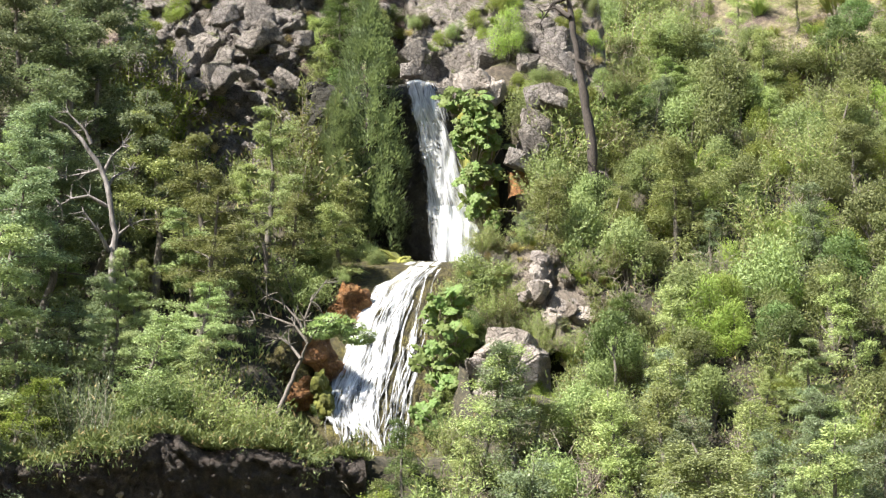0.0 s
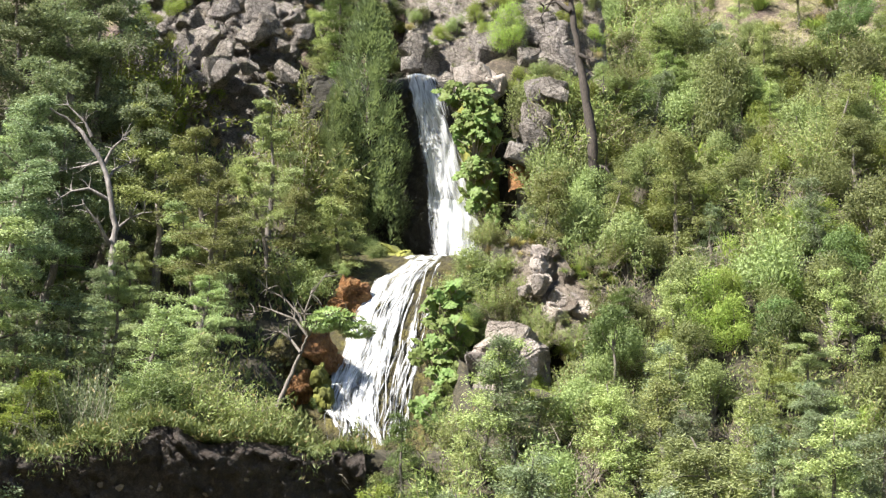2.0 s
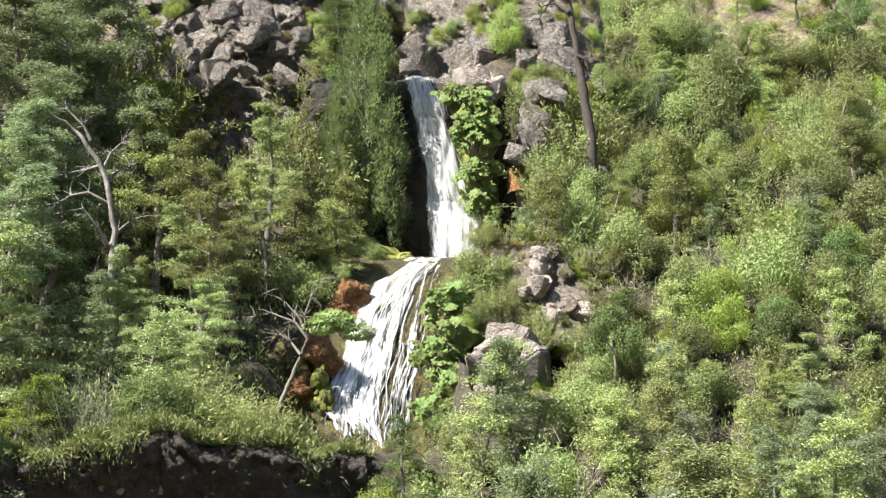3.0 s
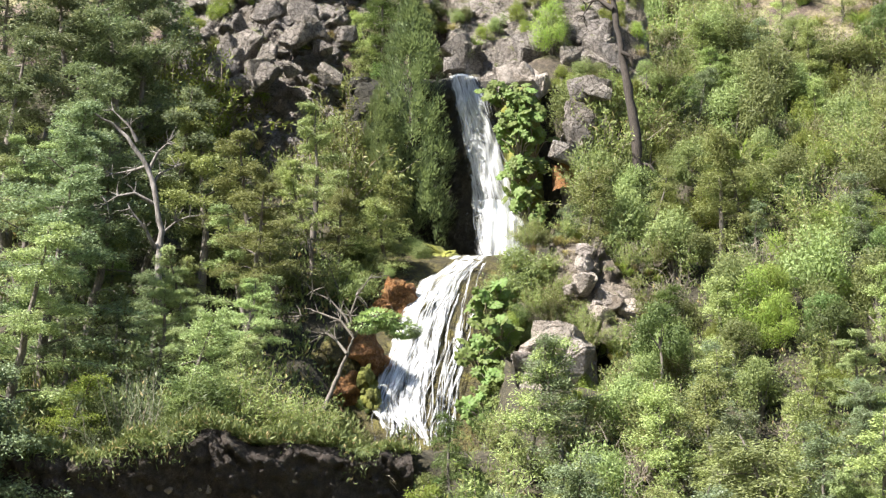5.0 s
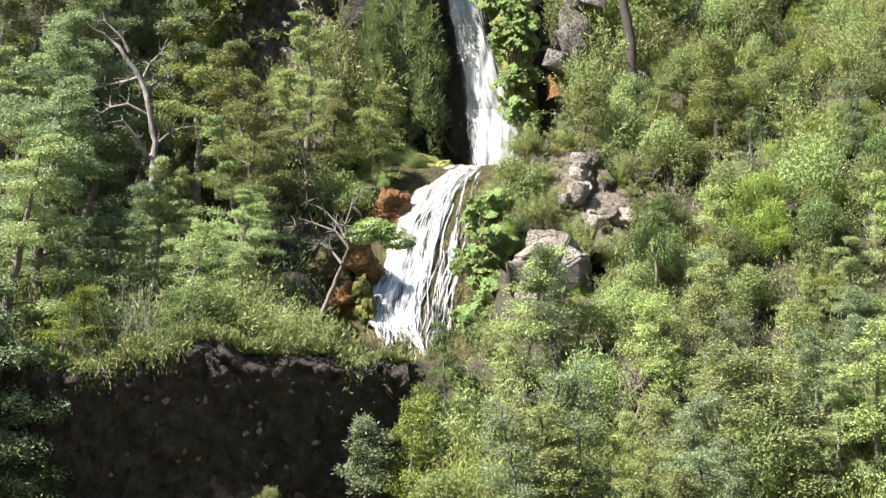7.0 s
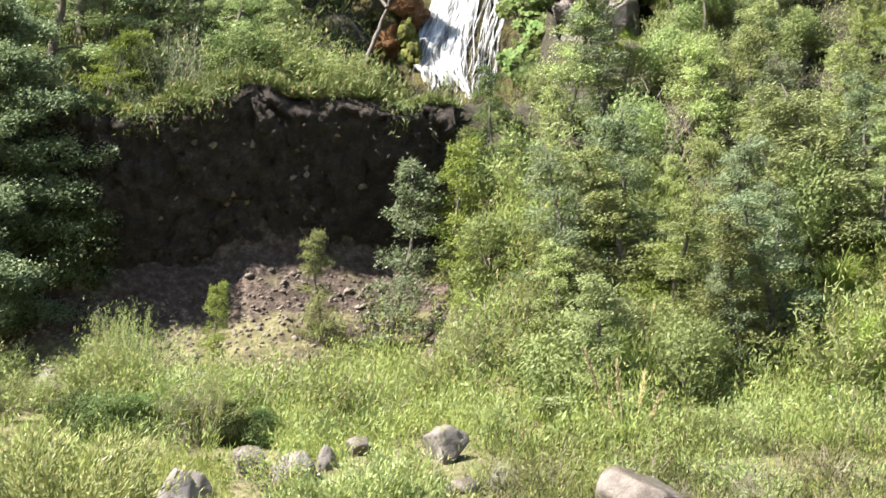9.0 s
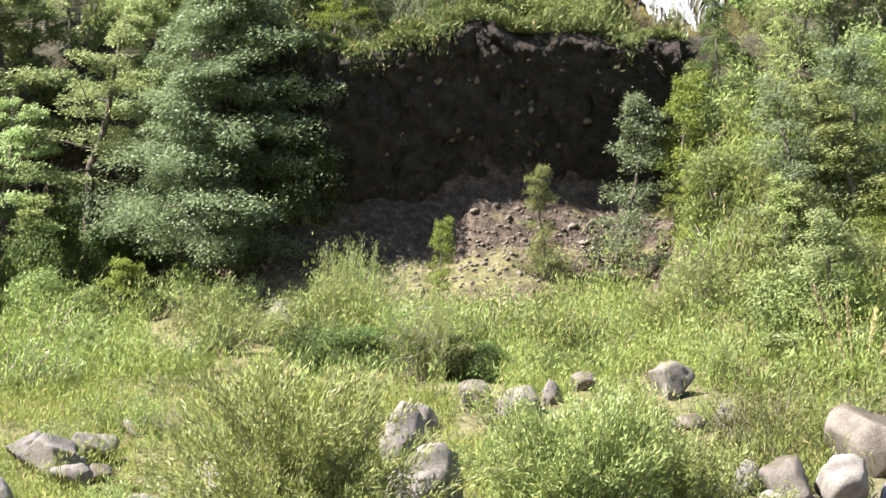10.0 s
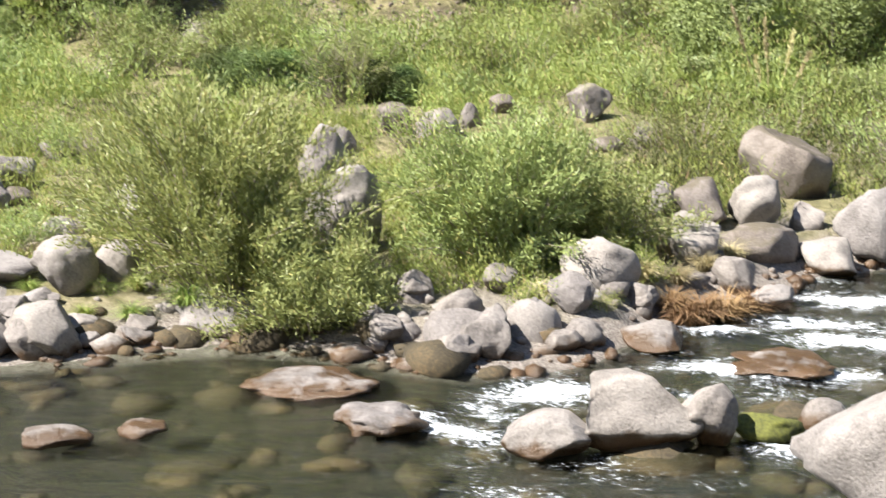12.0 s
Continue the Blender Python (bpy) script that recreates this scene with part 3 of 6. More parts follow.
def fall_sheet(name, rows, across, fluting, seed, thick, soft=0.2, fray=0.5, grow=0.12):
    """A curtain between two edges: rows of height, depth, left and right edge. flow = metres across, metres down, density."""
    rows = np.array(rows, float)
    t = np.linspace(0, 1, 90)
    src = np.linspace(0, 1, len(rows))
    z, y, a, b = (np.interp(t, src, rows[:, k]) for k in range(4))
    s = np.linspace(0, 1, across)
    a, b = a - grow, b + grow
    x = a[:, None] + (b - a)[:, None] * s[None]
    down = np.repeat((z[0] - z)[:, None], across, 1)
    yy = np.repeat(y[:, None], across, 1) - thick * np.sin(np.pi * s)[None] - fluting * fbm(x * 2.2, down * 0.35, 3, seed)
    x = x + 0.06 * fbm(s[None] * 9 + 0 * down, down * 0.8, 2, seed + 4)
    zz = np.repeat(z[:, None], across, 1) + 0.1 * fbm(x * 2.0, down * 0.9, 2, seed + 7)
    body = (smooth(0, soft, s) * (1 - smooth(1 - soft, 1, s)))[None] * np.ones_like(down)
    body = body - fray * smooth(0.8, 1.0, t)[:, None] * (0.5 + fbm(s[None] * 8 + 0 * down, 0 * down, 2, seed + 21))
    v = np.stack([x, yy, zz], -1).reshape(-1, 3)
    i, j = np.meshgrid(np.arange(89), np.arange(across - 1), indexing="ij")
    q = np.stack([i * across + j, i * across + j + 1, (i + 1) * across + j + 1, (i + 1) * across + j], -1).reshape(-1, 4)
    me = quad_mesh(name, v, q, True)
    flow = np.stack([s[None] * float((b - a).mean()) + seed + 0.12 * fbm(s[None] * 6 + 0 * down, down * 0.7, 2, seed + 9), down, 0.55 + 0.45 * body], -1).reshape(-1).astype(np.float32)
    me.attributes.new("flow", "FLOAT_VECTOR", "POINT").data.foreach_set("vector", flow)
    return me


falls = thing("waterfall", "white waterfall in two steps down a mossy rock face", "waterfall")
UPPER = fall_material("upper_fall_water", 2.4, 1.66, 2.0, 0.1)
VEIL = fall_material("spray_water", 4.0, 1.95, 2.0)
LOWER = fall_material("lower_slide_water", 2.8, 1.79, 3.2)
STREAKS = fall_material("streaked_slide_water", 2.6, 2.0, 5.0)
UP_ROWS = [(z, y, a - 0.08, b + 0.2 + 0.055 * (31.4 - z)) for z, y, a, b in [(31.35, 87.0, -2.0, -0.72), (31.2, 86.0, -1.98, -0.7), (29.5, 84.9, -1.68, -0.22), (27.3, 84.4, -1.35, 0.4), (25.7, 84.2, -1.2, 0.9), (24.2, 83.9, -1.1, 1.5), (22.9, 83.5, -0.9, 1.95), (21.5, 83.0, -0.7, 1.75)]]
part("upper_fall", fall_sheet("upper_fall", UP_ROWS, 60, 0.1, 3, 0.35, 0.3, 0.0), UPPER, falls, "free-falling curtain of white water")
part("spray", fall_sheet("spray", [(z, y - 0.4, a - 0.05, b + 0.12) for z, y, a, b in UP_ROWS[2:]], 50, 0.15, 13, 0.3, 0.3, 0.0), VEIL, falls)
part("splash", fall_sheet("splash", [(24.2, 82.9, -0.7, 1.3), (22.9, 82.7, -0.75, 1.75), (21.3, 82.3, -0.6, 1.65)], 50, 0.25, 17, 0.4, 0.3, 0.3), UPPER, falls)
part("run", fall_sheet("run", [(20.95, 80.0, -1.2, 0.3), (20.8, 78.6, -1.5, 0.15), (20.4, 77.3, -1.8, 0.0)], 50, 0.06, 19, 0.05, 0.12, 0.0), LOWER, falls, "white water running over a ledge")
SLIDES = [
    [(20.4, 77.51, -1.5, -0.1), (19.8, 76.81, -1.95, -0.79), (19.2, 76.21, -3.0, -1.12), (17.48, 74.59, -3.7, -1.71), (15.44, 72.63, -4.4, -2.11), (13.53, 70.77, -4.95, -2.4), (12.8, 70.09, -4.6, -2.4), (12.0, 69.6, -3.5, -2.3)],
    [(20.3, 77.3, -1.21, 0.05), (19.06, 76.07, -1.5, -0.42), (18.05, 75.11, -1.6, -0.55), (16.53, 73.73, -1.8, -0.65), (14.93, 72.13, -1.9, -0.9), (13.42, 70.67, -2.08, -1.15), (12.45, 69.79, -2.22, -1.3), (11.3, 68.5, -2.3, -1.4)],
    [(15.44, 72.5, -3.96, -2.85), (13.9, 71.0, -4.81, -3.23), (12.87, 70.0, -4.82, -3.79)],
    [(18.2, 75.1, -2.9, -1.6), (16.52, 73.6, -3.3, -1.77), (14.41, 71.5, -3.5, -2.11), (12.93, 70.1, -3.2, -2.1), (11.6, 69.0, -2.9, -1.9)],
]
for i, rows in enumerate(SLIDES):
    part("slide", fall_sheet("slide", [(z, y - 0.18 - 0.05 * i, a, b) for z, y, a, b in rows], 60, 0.06, 23 + 7 * i, 0.1, (0.16, 0.5, 0.4, 0.4)[i], 0.6), LOWER if i == 0 else STREAKS, falls, "water sliding in strands over brown rock")


def strand(k, r):
    """One thin thread of the slide, wandering between the slide's two edges."""
    top, end = (20.2 if k % 3 == 0 else r.uniform(14, 19.5)), r.uniform(11.4, 12.6)
    at = r.uniform(0.05, 0.98)
    rows = []
    for z in np.linspace(top, end, 12):
        left = np.interp(z, [11.4, 13.5, 16.5, 19.2, 20.4], [-4.5, -4.85, -4.05, -2.85, -1.4])
        right = np.interp(z, [11.4, 13.5, 16.5, 19.2, 20.4], [-1.45, -1.25, -0.75, -0.4, 0.0])
        at = min(max(at + r.normal() * 0.025, 0.02), 0.98)
        mid, half = left + (right - left) * at, r.uniform(0.03, 0.11)
        y = np.interp(z, [11, 11.6, 12.9, 14.5, 16.5, 18.6, 20.3], [68.9, 69.3, 70.4, 71.9, 73.9, 75.8, 77.5]) - 0.4
        rows.append((z, y, mid - half, mid + half))
    part("strand", fall_sheet("strand", rows, 8, 0.04, 60 + k, 0.06, 0.5, 0.3, 0.02), THREAD, falls)


THREAD = fall_material("thread_water", 4.0, 1.82, 3.0)
thread_rng = np.random.default_rng(77)
for k in range(44):
    strand(k, thread_rng)


# ---- rock faces ----
def rock_wall(name, label, x0, x1, low, high, depth, step, amp, material, seed=0, group="rock faces", flare=0.0, grain=1.0, ribs=0.25):
    """A craggy wall between two heights: joints, blocks and ledges pushed in and out of its plane."""
    nu, nv = int((x1 - x0) / step) + 1, max(8, int((np.max(high(np.array([x0, (x0 + x1) / 2, x1]))) - low) / step))
    u, v = np.linspace(x0, x1, nu), np.linspace(0, 1, nv)
    gx, gv = np.meshgrid(u, v, indexing="ij")
    gz = low + gv * (high(gx) - low)
    gy = depth(gx, gz)
    push = np.empty_like(gx)
    for i in range(nu):
        for j in range(nv):
            w = Vector((gx[i, j] + seed, gy[i, j] * 0.4, gz[i, j]))
            total = 0.5 * noise.fractal(w * 0.35, 0.9, 2.0, 3) + 0.16 * noise.fractal(w * 2.6, 0.7, 2.1, 4) + ribs * noise.ridged_multi_fractal(Vector((w.x * 0.7, w.y * 0.7, w.z * 0.3)), 0.8, 2.1, 5, 1.0, 2.0)
            for scale, tilt, step_out in ((0.5, 1.3, 0.75), (1.15, 0.9, 0.4), (2.7, 0.5, 0.16)):
                scale = scale * grain
                q = Vector((w.x * scale + 0.2 * w.z * scale, w.y * scale, w.z * scale * 0.75))
                near, spots = noise.voronoi(q)
                turn = noise.cell_vector(spots[0] * 9.1)
                total += step_out * turn.z + tilt * ((turn.x - 0.5) * (q.x - spots[0].x) + (turn.y - 0.75) * (q.z - spots[0].z)) / scale * 0.8
                if near[1] - near[0] < 0.07:
                    total -= 0.22 * step_out
            push[i, j] = total
    edge = np.minimum(1, np.minimum(gx - x0, x1 - gx) / 0.6)
    gy = gy - amp * push + flare * (1 - edge) ** 2 + 0.6 * np.clip((gv - 0.93) / 0.07, 0, 1) ** 2
    gx2 = gx + 0.25 * amp * fbm(gz * 1.3, gx * 1.1, 3, seed + 2)
    verts = np.stack([gx2, gy, gz + 0.3 * amp * fbm(gx * 1.2, gz * 0.9, 3, seed + 5)], -1).reshape(-1, 3)
    i, j = np.meshgrid(np.arange(nu - 1), np.arange(nv - 1), indexing="ij")
    q = np.stack([i * nv + j, (i + 1) * nv + j, (i + 1) * nv + j + 1, i * nv + j + 1], -1).reshape(-1, 4)
    ob = part(name, quad_mesh(name, verts, q), material)
    return tagged(ob, label, "rock", group)


def level(z):
    return lambda x: z + 0.0 * np.asarray(x, float)


def bulge(y, middle, width, back, base, lean):
    """A rib that swells towards the viewer and leans back with height."""
    return lambda x, z: y + back * ((x - middle) / width) ** 2 + lean * (z - base)


rock_wall("cliff", "brown craggy cliff with dry tufts and dark clefts", -17.5, -5.0, 24.5, lambda x: 40.5 + 0.8 * np.sin(x), lambda x, z: 87.9 + 0.42 * (z - 26) + 0.02 * (x + 11) ** 2 + 1.2 * smooth(-9, -6, x), 0.13, 0.75, CLIFF_ROCK, 11, grain=1.8)
rock_wall("cliff", "grey fractured rock above the falls", -2.4, 8.6, 30.9, lambda x: 38.2 + 0.5 * np.sin(x * 1.7), lambda x, z: 86.9 + 0.75 * (z - 31) + 0.02 * (x - 3) ** 2, 0.12, 0.42, CLIFF_ROCK, 23, grain=1.9, flare=2.5)
rock_wall("cliff", "wet black rock wall behind the upper fall", -7.0, 4.6, 20.2, level(31.2), lambda x, z: 85.3 + 0.07 * (z - 21) + 0.02 * (x + 1) ** 2 - 1.0 * smooth(-4.0, -6.5, x), 0.15, 0.45, WET_ROCK, 31)
rock_wall("cliff", "mossy rib beside the upper fall", 0.5, 2.7, 20.6, level(30.4), bulge(84.0, 1.55, 1.1, 1.3, 21, 0.09), 0.12, 0.3, MOSS_ROCK, 37)
rock_wall("cliff", "pale rock pillar beside a dark alcove", 3.5, 6.2, 22.0, lambda x: 30.6 + 0.5 * vnoise(x * 2.1, 0 * x, 9) + 0.5 * smooth(4, 6, x), bulge(83.1, 5.0, 1.5, 1.2, 24, 0.35), 0.1, 0.38, PALE_ROCK, 41, grain=1.8)
rock_wall("cliff", "pale fractured rock face beside the lower slide", 0.9, 4.3, 11.6, lambda x: 15.2 + 1.3 * smooth(1.2, 2.6, x) + 0.4 * np.sin(2.7 * x), bulge(69.7, 2.5, 1.8, 1.2, 12, 0.3), 0.1, 0.4, PALE_ROCK, 43, grain=1.6)
rock_wall("cliff", "pale crumbling earth and rock among shrubs", 2.6, 7.2, 15.9, lambda x: 20.6 + 0.7 * vnoise(x * 1.7, 0 * x, 5) - 1.6 * smooth(4.6, 6.6, x), bulge(72.4, 4.6, 2.3, 1.1, 17, 0.75), 0.1, 0.55, PALE_EARTH, 47, grain=1.8)
rock_wall("cliff", "brown and olive wet rock under the lower slide", -5.9, 0.7, 11.0, level(20.9), lambda x, z: np.interp(z, [11, 11.6, 12.9, 14.5, 16.5, 18.6, 20.3, 20.95], [68.9, 69.3, 70.4, 71.9, 73.9, 75.8, 77.5, 78.5]) + 0.02 * (x + 2.6) ** 2, 0.12, 0.13, SLIDE_ROCK, 53)
rock_wall("cliff", "rust-orange stained knob beside the alcove", 3.1, 4.2, 24.8, lambda x: 26.2 + 0.3 * np.sin(7 * x), bulge(81.9, 3.7, 0.6, 0.7, 24, 0.3), 0.07, 0.4, ORANGE_ROCK, 67, grain=3.0, flare=0.8)


def crag(name, label, x, y, z, sx, sy, sz, seed, material, turn=0, tilt=0, detail=5):
    """A fractured block: flattened faces split by joints, with a rough skin."""
    r = np.random.default_rng(seed)
    bm = bmesh.new()
    bmesh.ops.create_icosphere(bm, subdivisions=detail, radius=1)
    v = np.array([k.co[:] for k in bm.verts])
    for _ in range(14):
        d = unit(1, r)[0]
        v -= 0.95 * np.clip(v @ d - r.uniform(0.55, 0.9), 0, None)[:, None] * d
    size = np.array([sx, sy, sz])
    off = Vector((seed * 1.7, seed * 0.3, 0))
    for k, co in zip(bm.verts, v):
        w = Vector(co * size) + off
        near, spots = noise.voronoi(Vector((w.x * 0.9, w.y * 0.9, w.z * 0.6)))
        joint = math.exp(-7 * (near[1] - near[0]))
        small, _ = noise.voronoi(w * 2.3)
        chip = math.exp(-6 * (small[1] - small[0]))
        push = 0.6 * noise.cell(spots[0] * 3.1) - 0.3 * joint - 0.16 * chip + 0.35 * noise.fractal(w * 1.1, 0.8, 2.1, 5)
        k.co = co + Vector(co).normalized() * push / max(0.8, float(size.mean()))
    me = bpy.data.meshes.new(name)
    bm.to_mesh(me)
    bm.free()
    me.materials.append(material)
    ob = new(name, me)
    ob.matrix_world = pose(x, y, z, tilt, 0, turn) @ Matrix.Diagonal((sx, sy, sz, 1))
    return tagged(ob, label, "rock", "rock outcrops of the hillside")


for label, x, y, z, sx, sy, sz, seed, rock, turn in (
        ("rust-orange stained rock beside the slide", -4.1, 75.2, 18.0, 0.95, 0.9, 0.95, 331, ORANGE_ROCK, 20),
        ("rust-orange rock shelf under the trees", -5.0, 72.0, 15.4, 0.85, 0.8, 0.8, 333, ORANGE_ROCK, 50),
        ("rust-orange rock beside mossy stone", -5.35, 71.0, 14.2, 0.75, 0.7, 0.8, 335, ORANGE_ROCK, 80),
        ("wet dark rock under the trees", -6.1, 71.8, 15.0, 0.9, 0.8, 1.2, 337, SLIDE_ROCK, 10),
        ("mossy green rock at the edge of the slide", -4.75, 70.6, 13.9, 0.55, 0.6, 1.1, 339, MOSS_ROCK, 30)):
    crag("rock_outcrop", label, x, y, z, sx, sy, sz, seed, rock, turn)
crag("rock_outcrop", "mossy ledge between the two falls", 1.3, 81.0, 20.7, 1.6, 1.4, 0.8, 317, MOSS_ROCK, 0)
crag("rock_outcrop", "pale wet ledge at the head of the slide", -1.9, 79.6, 20.9, 1.0, 0.9, 0.5, 319, MOSS_ROCK, 0)


SLABS = [angular_mesh("slab", 510 + k, 14) for k in range(8)]


def outcrop(label, x, y, z, size, count, spread_x, spread_z, lean, material, seed):
    """Broken slabs breaking out of a slope: each one a stone of its own in the outcrop."""
    r = np.random.default_rng(seed)
    ob = tagged(new("rock_outcrop"), label, "rock", "rock outcrops of the hillside")
    ob.location = (x, y, z)
    for k in range(count):
        dx, dz = r.uniform(-1, 1) * spread_x, r.uniform(-1, 1) * spread_z
        me = SLABS[int(r.integers(8))].copy()
        slab = part("slab", me, material, ob)
        w = size * r.uniform(0.5, 1.2)
        slab.matrix_basis = pose(dx + 0.25 * dz, lean * dz + r.uniform(-0.15, 0.25), dz, r.uniform(-25, 25), r.uniform(-25, 25), r.uniform(-40, 40)) @ Matrix.Diagonal((w, w * 0.6, w * r.uniform(0.6, 1.2), 1))
    return ob


outcrop("pale sunlit rock slabs beside the lower slide", 2.2, 69.8, 14.3, 0.95, 13, 0.7, 1.5, 0.33, PALE_ROCK, 1)
outcrop("pale crumbling rock among dry grass", 3.8, 72.6, 18.9, 0.55, 7, 0.6, 1.6, 0.75, PALE_ROCK, 2)
outcrop("pale crumbling rock among shrubs", 5.3, 72.4, 17.6, 0.5, 6, 0.9, 0.8, 0.75, PALE_ROCK, 3)
outcrop("grey rock slabs at the lip of the falls", 1.8, 85.4, 30.7, 0.75, 7, 0.8, 0.35, 0.4, PALE_ROCK, 4)
outcrop("grey rock slabs above the falls", -1.3, 87.3, 32.4, 0.8, 7, 0.6, 0.7, 0.4, CLIFF_ROCK, 5)
outcrop("grey rock slabs beside the dark alcove", 4.5, 83.0, 28.3, 0.75, 12, 0.45, 2.2, 0.35, CLIFF_ROCK, 6)
outcrop("grey fractured slabs of the upper cliff", 4.2, 88.0, 33.6, 1.0, 18, 2.4, 1.4, 0.7, CLIFF_ROCK, 7)
outcrop("brown fractured slabs of the dry cliff", -10.5, 88.3, 33.5, 0.8, 22, 3.4, 2.6, 0.42, CLIFF_ROCK, 8)


def bank_depth(x, z):
    """The eroded bank leans out over its foot."""
    return 60.9 - bank_turn(x) - 0.28 * (z - 4.4) + 0.25 * vnoise(x * 0.5, z * 0.1, 14)


def bank_top(x):
    return ground(x, 62.0 - bank_turn(x)) - 0.15 + 0.2 * fbm(x * 0.7, 0 * x, 3, 121)


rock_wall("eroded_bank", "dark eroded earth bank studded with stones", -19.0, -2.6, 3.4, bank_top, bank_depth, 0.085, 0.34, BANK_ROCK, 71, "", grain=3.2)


# ---- plants ----
def twig_path(start, way, length, bend, steps, r):
    """A limb that wanders: bend is the pull along z."""
    pts, d = [np.array(start, float)], np.array(way, float)
    for _ in range(steps):
        d = d + r.normal(size=3) * 0.16 + np.array([0, 0, bend])
        d /= np.linalg.norm(d)
        pts.append(pts[-1] + d * length / steps)
    return np.array(pts)


def make_shrub(seed, n=8200, leaf=0.086, lumps=12, erect=0.3):
    """Round evergreen shrub, leafy to the ground, about 2 m wide and high at scale one."""
    r = np.random.default_rng(seed)
    wood, crown = Pile(), Pile()
    a, u = r.uniform(0, 6.283, lumps), r.uniform(0, 1, lumps)
    out = np.sqrt(np.clip(1 - u * u, 0.05, 1)) * r.uniform(0.35, 0.8, lumps)
    cs = np.stack([np.cos(a) * out, np.sin(a) * out, 0.25 + 1.3 * u], -1)
    rs = r.uniform(0.32, 0.56, lumps)
    for c in cs:
        wood.tube(np.array([[0, 0, -0.1], c * [0.3, 0.3, 0.5], c]), [0.05, 0.035, 0.012], 4)
    k = r.integers(0, lumps, n)
    d = unit(n, r)
    p = cs[k] + d * (rs[k] * r.uniform(0.5, 1.1, n))[:, None]
    p[:, 2] = np.abs(p[:, 2])
    way = np.cross(d, unit(n, r)) + 0.35 * d + [0, 0, erect * 0.6]
    crown.leaves(p, way, d + unit(n, r) * 0.4 + [0, 0, 0.2], leaf * r.uniform(0.5, 1.3, n), leaf * 0.34 * r.uniform(0.6, 1.2, n))
    return wood.mesh("stem"), crown.mesh("crown")


def make_evergreen(seed, n=9500, leaf=0.15, lumps=24):
    """Broad-leaved evergreen tree, about 5 m high: rounded masses of small leaves over a short trunk, with gaps between them."""
    r = np.random.default_rng(seed)
    trunk, crown, limbs = Pile(), Pile(), []
    path = twig_path((0, 0, -0.3), (r.normal() * 0.1, r.normal() * 0.1, 1), 3.6, 0.05, 6, r)
    trunk.tube(path, np.linspace(0.16, 0.05, 7), 7)
    a, u = r.uniform(0, 6.283, lumps), r.uniform(-0.75, 1, lumps)
    out = np.sqrt(np.clip(1 - u * u, 0.05, 1)) * r.uniform(0.55, 1.0, lumps) * 1.55
    cs = np.stack([np.cos(a) * out, np.sin(a) * out, 3.0 + 1.6 * u], -1)
    rs = r.uniform(0.4, 0.75, lumps)
    for c in cs[::5]:
        wood = Pile()
        start = path[3] if c[2] < 3 else path[5]
        wood.tube(np.array([start, (start + c) / 2 + r.normal(size=3) * 0.1, c]), [0.05, 0.03, 0.01], 4)
        limbs.append(wood.mesh("limb"))
    k = r.integers(0, lumps, n)
    d = unit(n, r)
    p = cs[k] + d * [1, 1, 0.7] * (rs[k] * r.uniform(0.55, 1.12, n))[:, None]
    way = np.cross(d, unit(n, r)) + 0.35 * d
    crown.leaves(p, way, d + unit(n, r) * 0.4 + [0, 0, 0.25], leaf * r.uniform(0.5, 1.3, n), leaf * 0.42 * r.uniform(0.6, 1.2, n))
    return (trunk.mesh("trunk", True), crown.mesh("crown"), *limbs)


def make_bamboo(seed, canes=40, per=84, leaf=0.19):
    """Clump of arching canes with narrow blades, about 3 m high."""
    r = np.random.default_rng(seed)
    wood, crown = Pile(), Pile()
    for _ in range(canes):
        a, lean = r.uniform(0, 6.283), r.uniform(0.05, 0.5)
        foot = np.array([math.cos(a), math.sin(a), 0]) * r.uniform(0, 0.35)
        path = twig_path(foot, (math.cos(a) * lean, math.sin(a) * lean, 1), r.uniform(1.6, 3.2), -0.05, 7, r)
        wood.tube(path, np.linspace(0.018, 0.004, len(path)), 3)
        t = r.uniform(1.2, 7, per)
        i = np.minimum(t.astype(int), 6)
        p = path[i] + (path[i + 1] - path[i]) * (t - i)[:, None]
        p = p + r.normal(size=(per, 3)) * 0.1
        way = unit(per, r) * 0.8 + (path[i + 1] - path[i]) * 1.4 + np.array([0, 0, -0.15])
        crown.leaves(p, way, unit(per, r) + [0, 0, 0.6], leaf * r.uniform(0.6, 1.4, per), leaf * 0.22)
    return wood.mesh("cane"), crown.mesh("foliage")


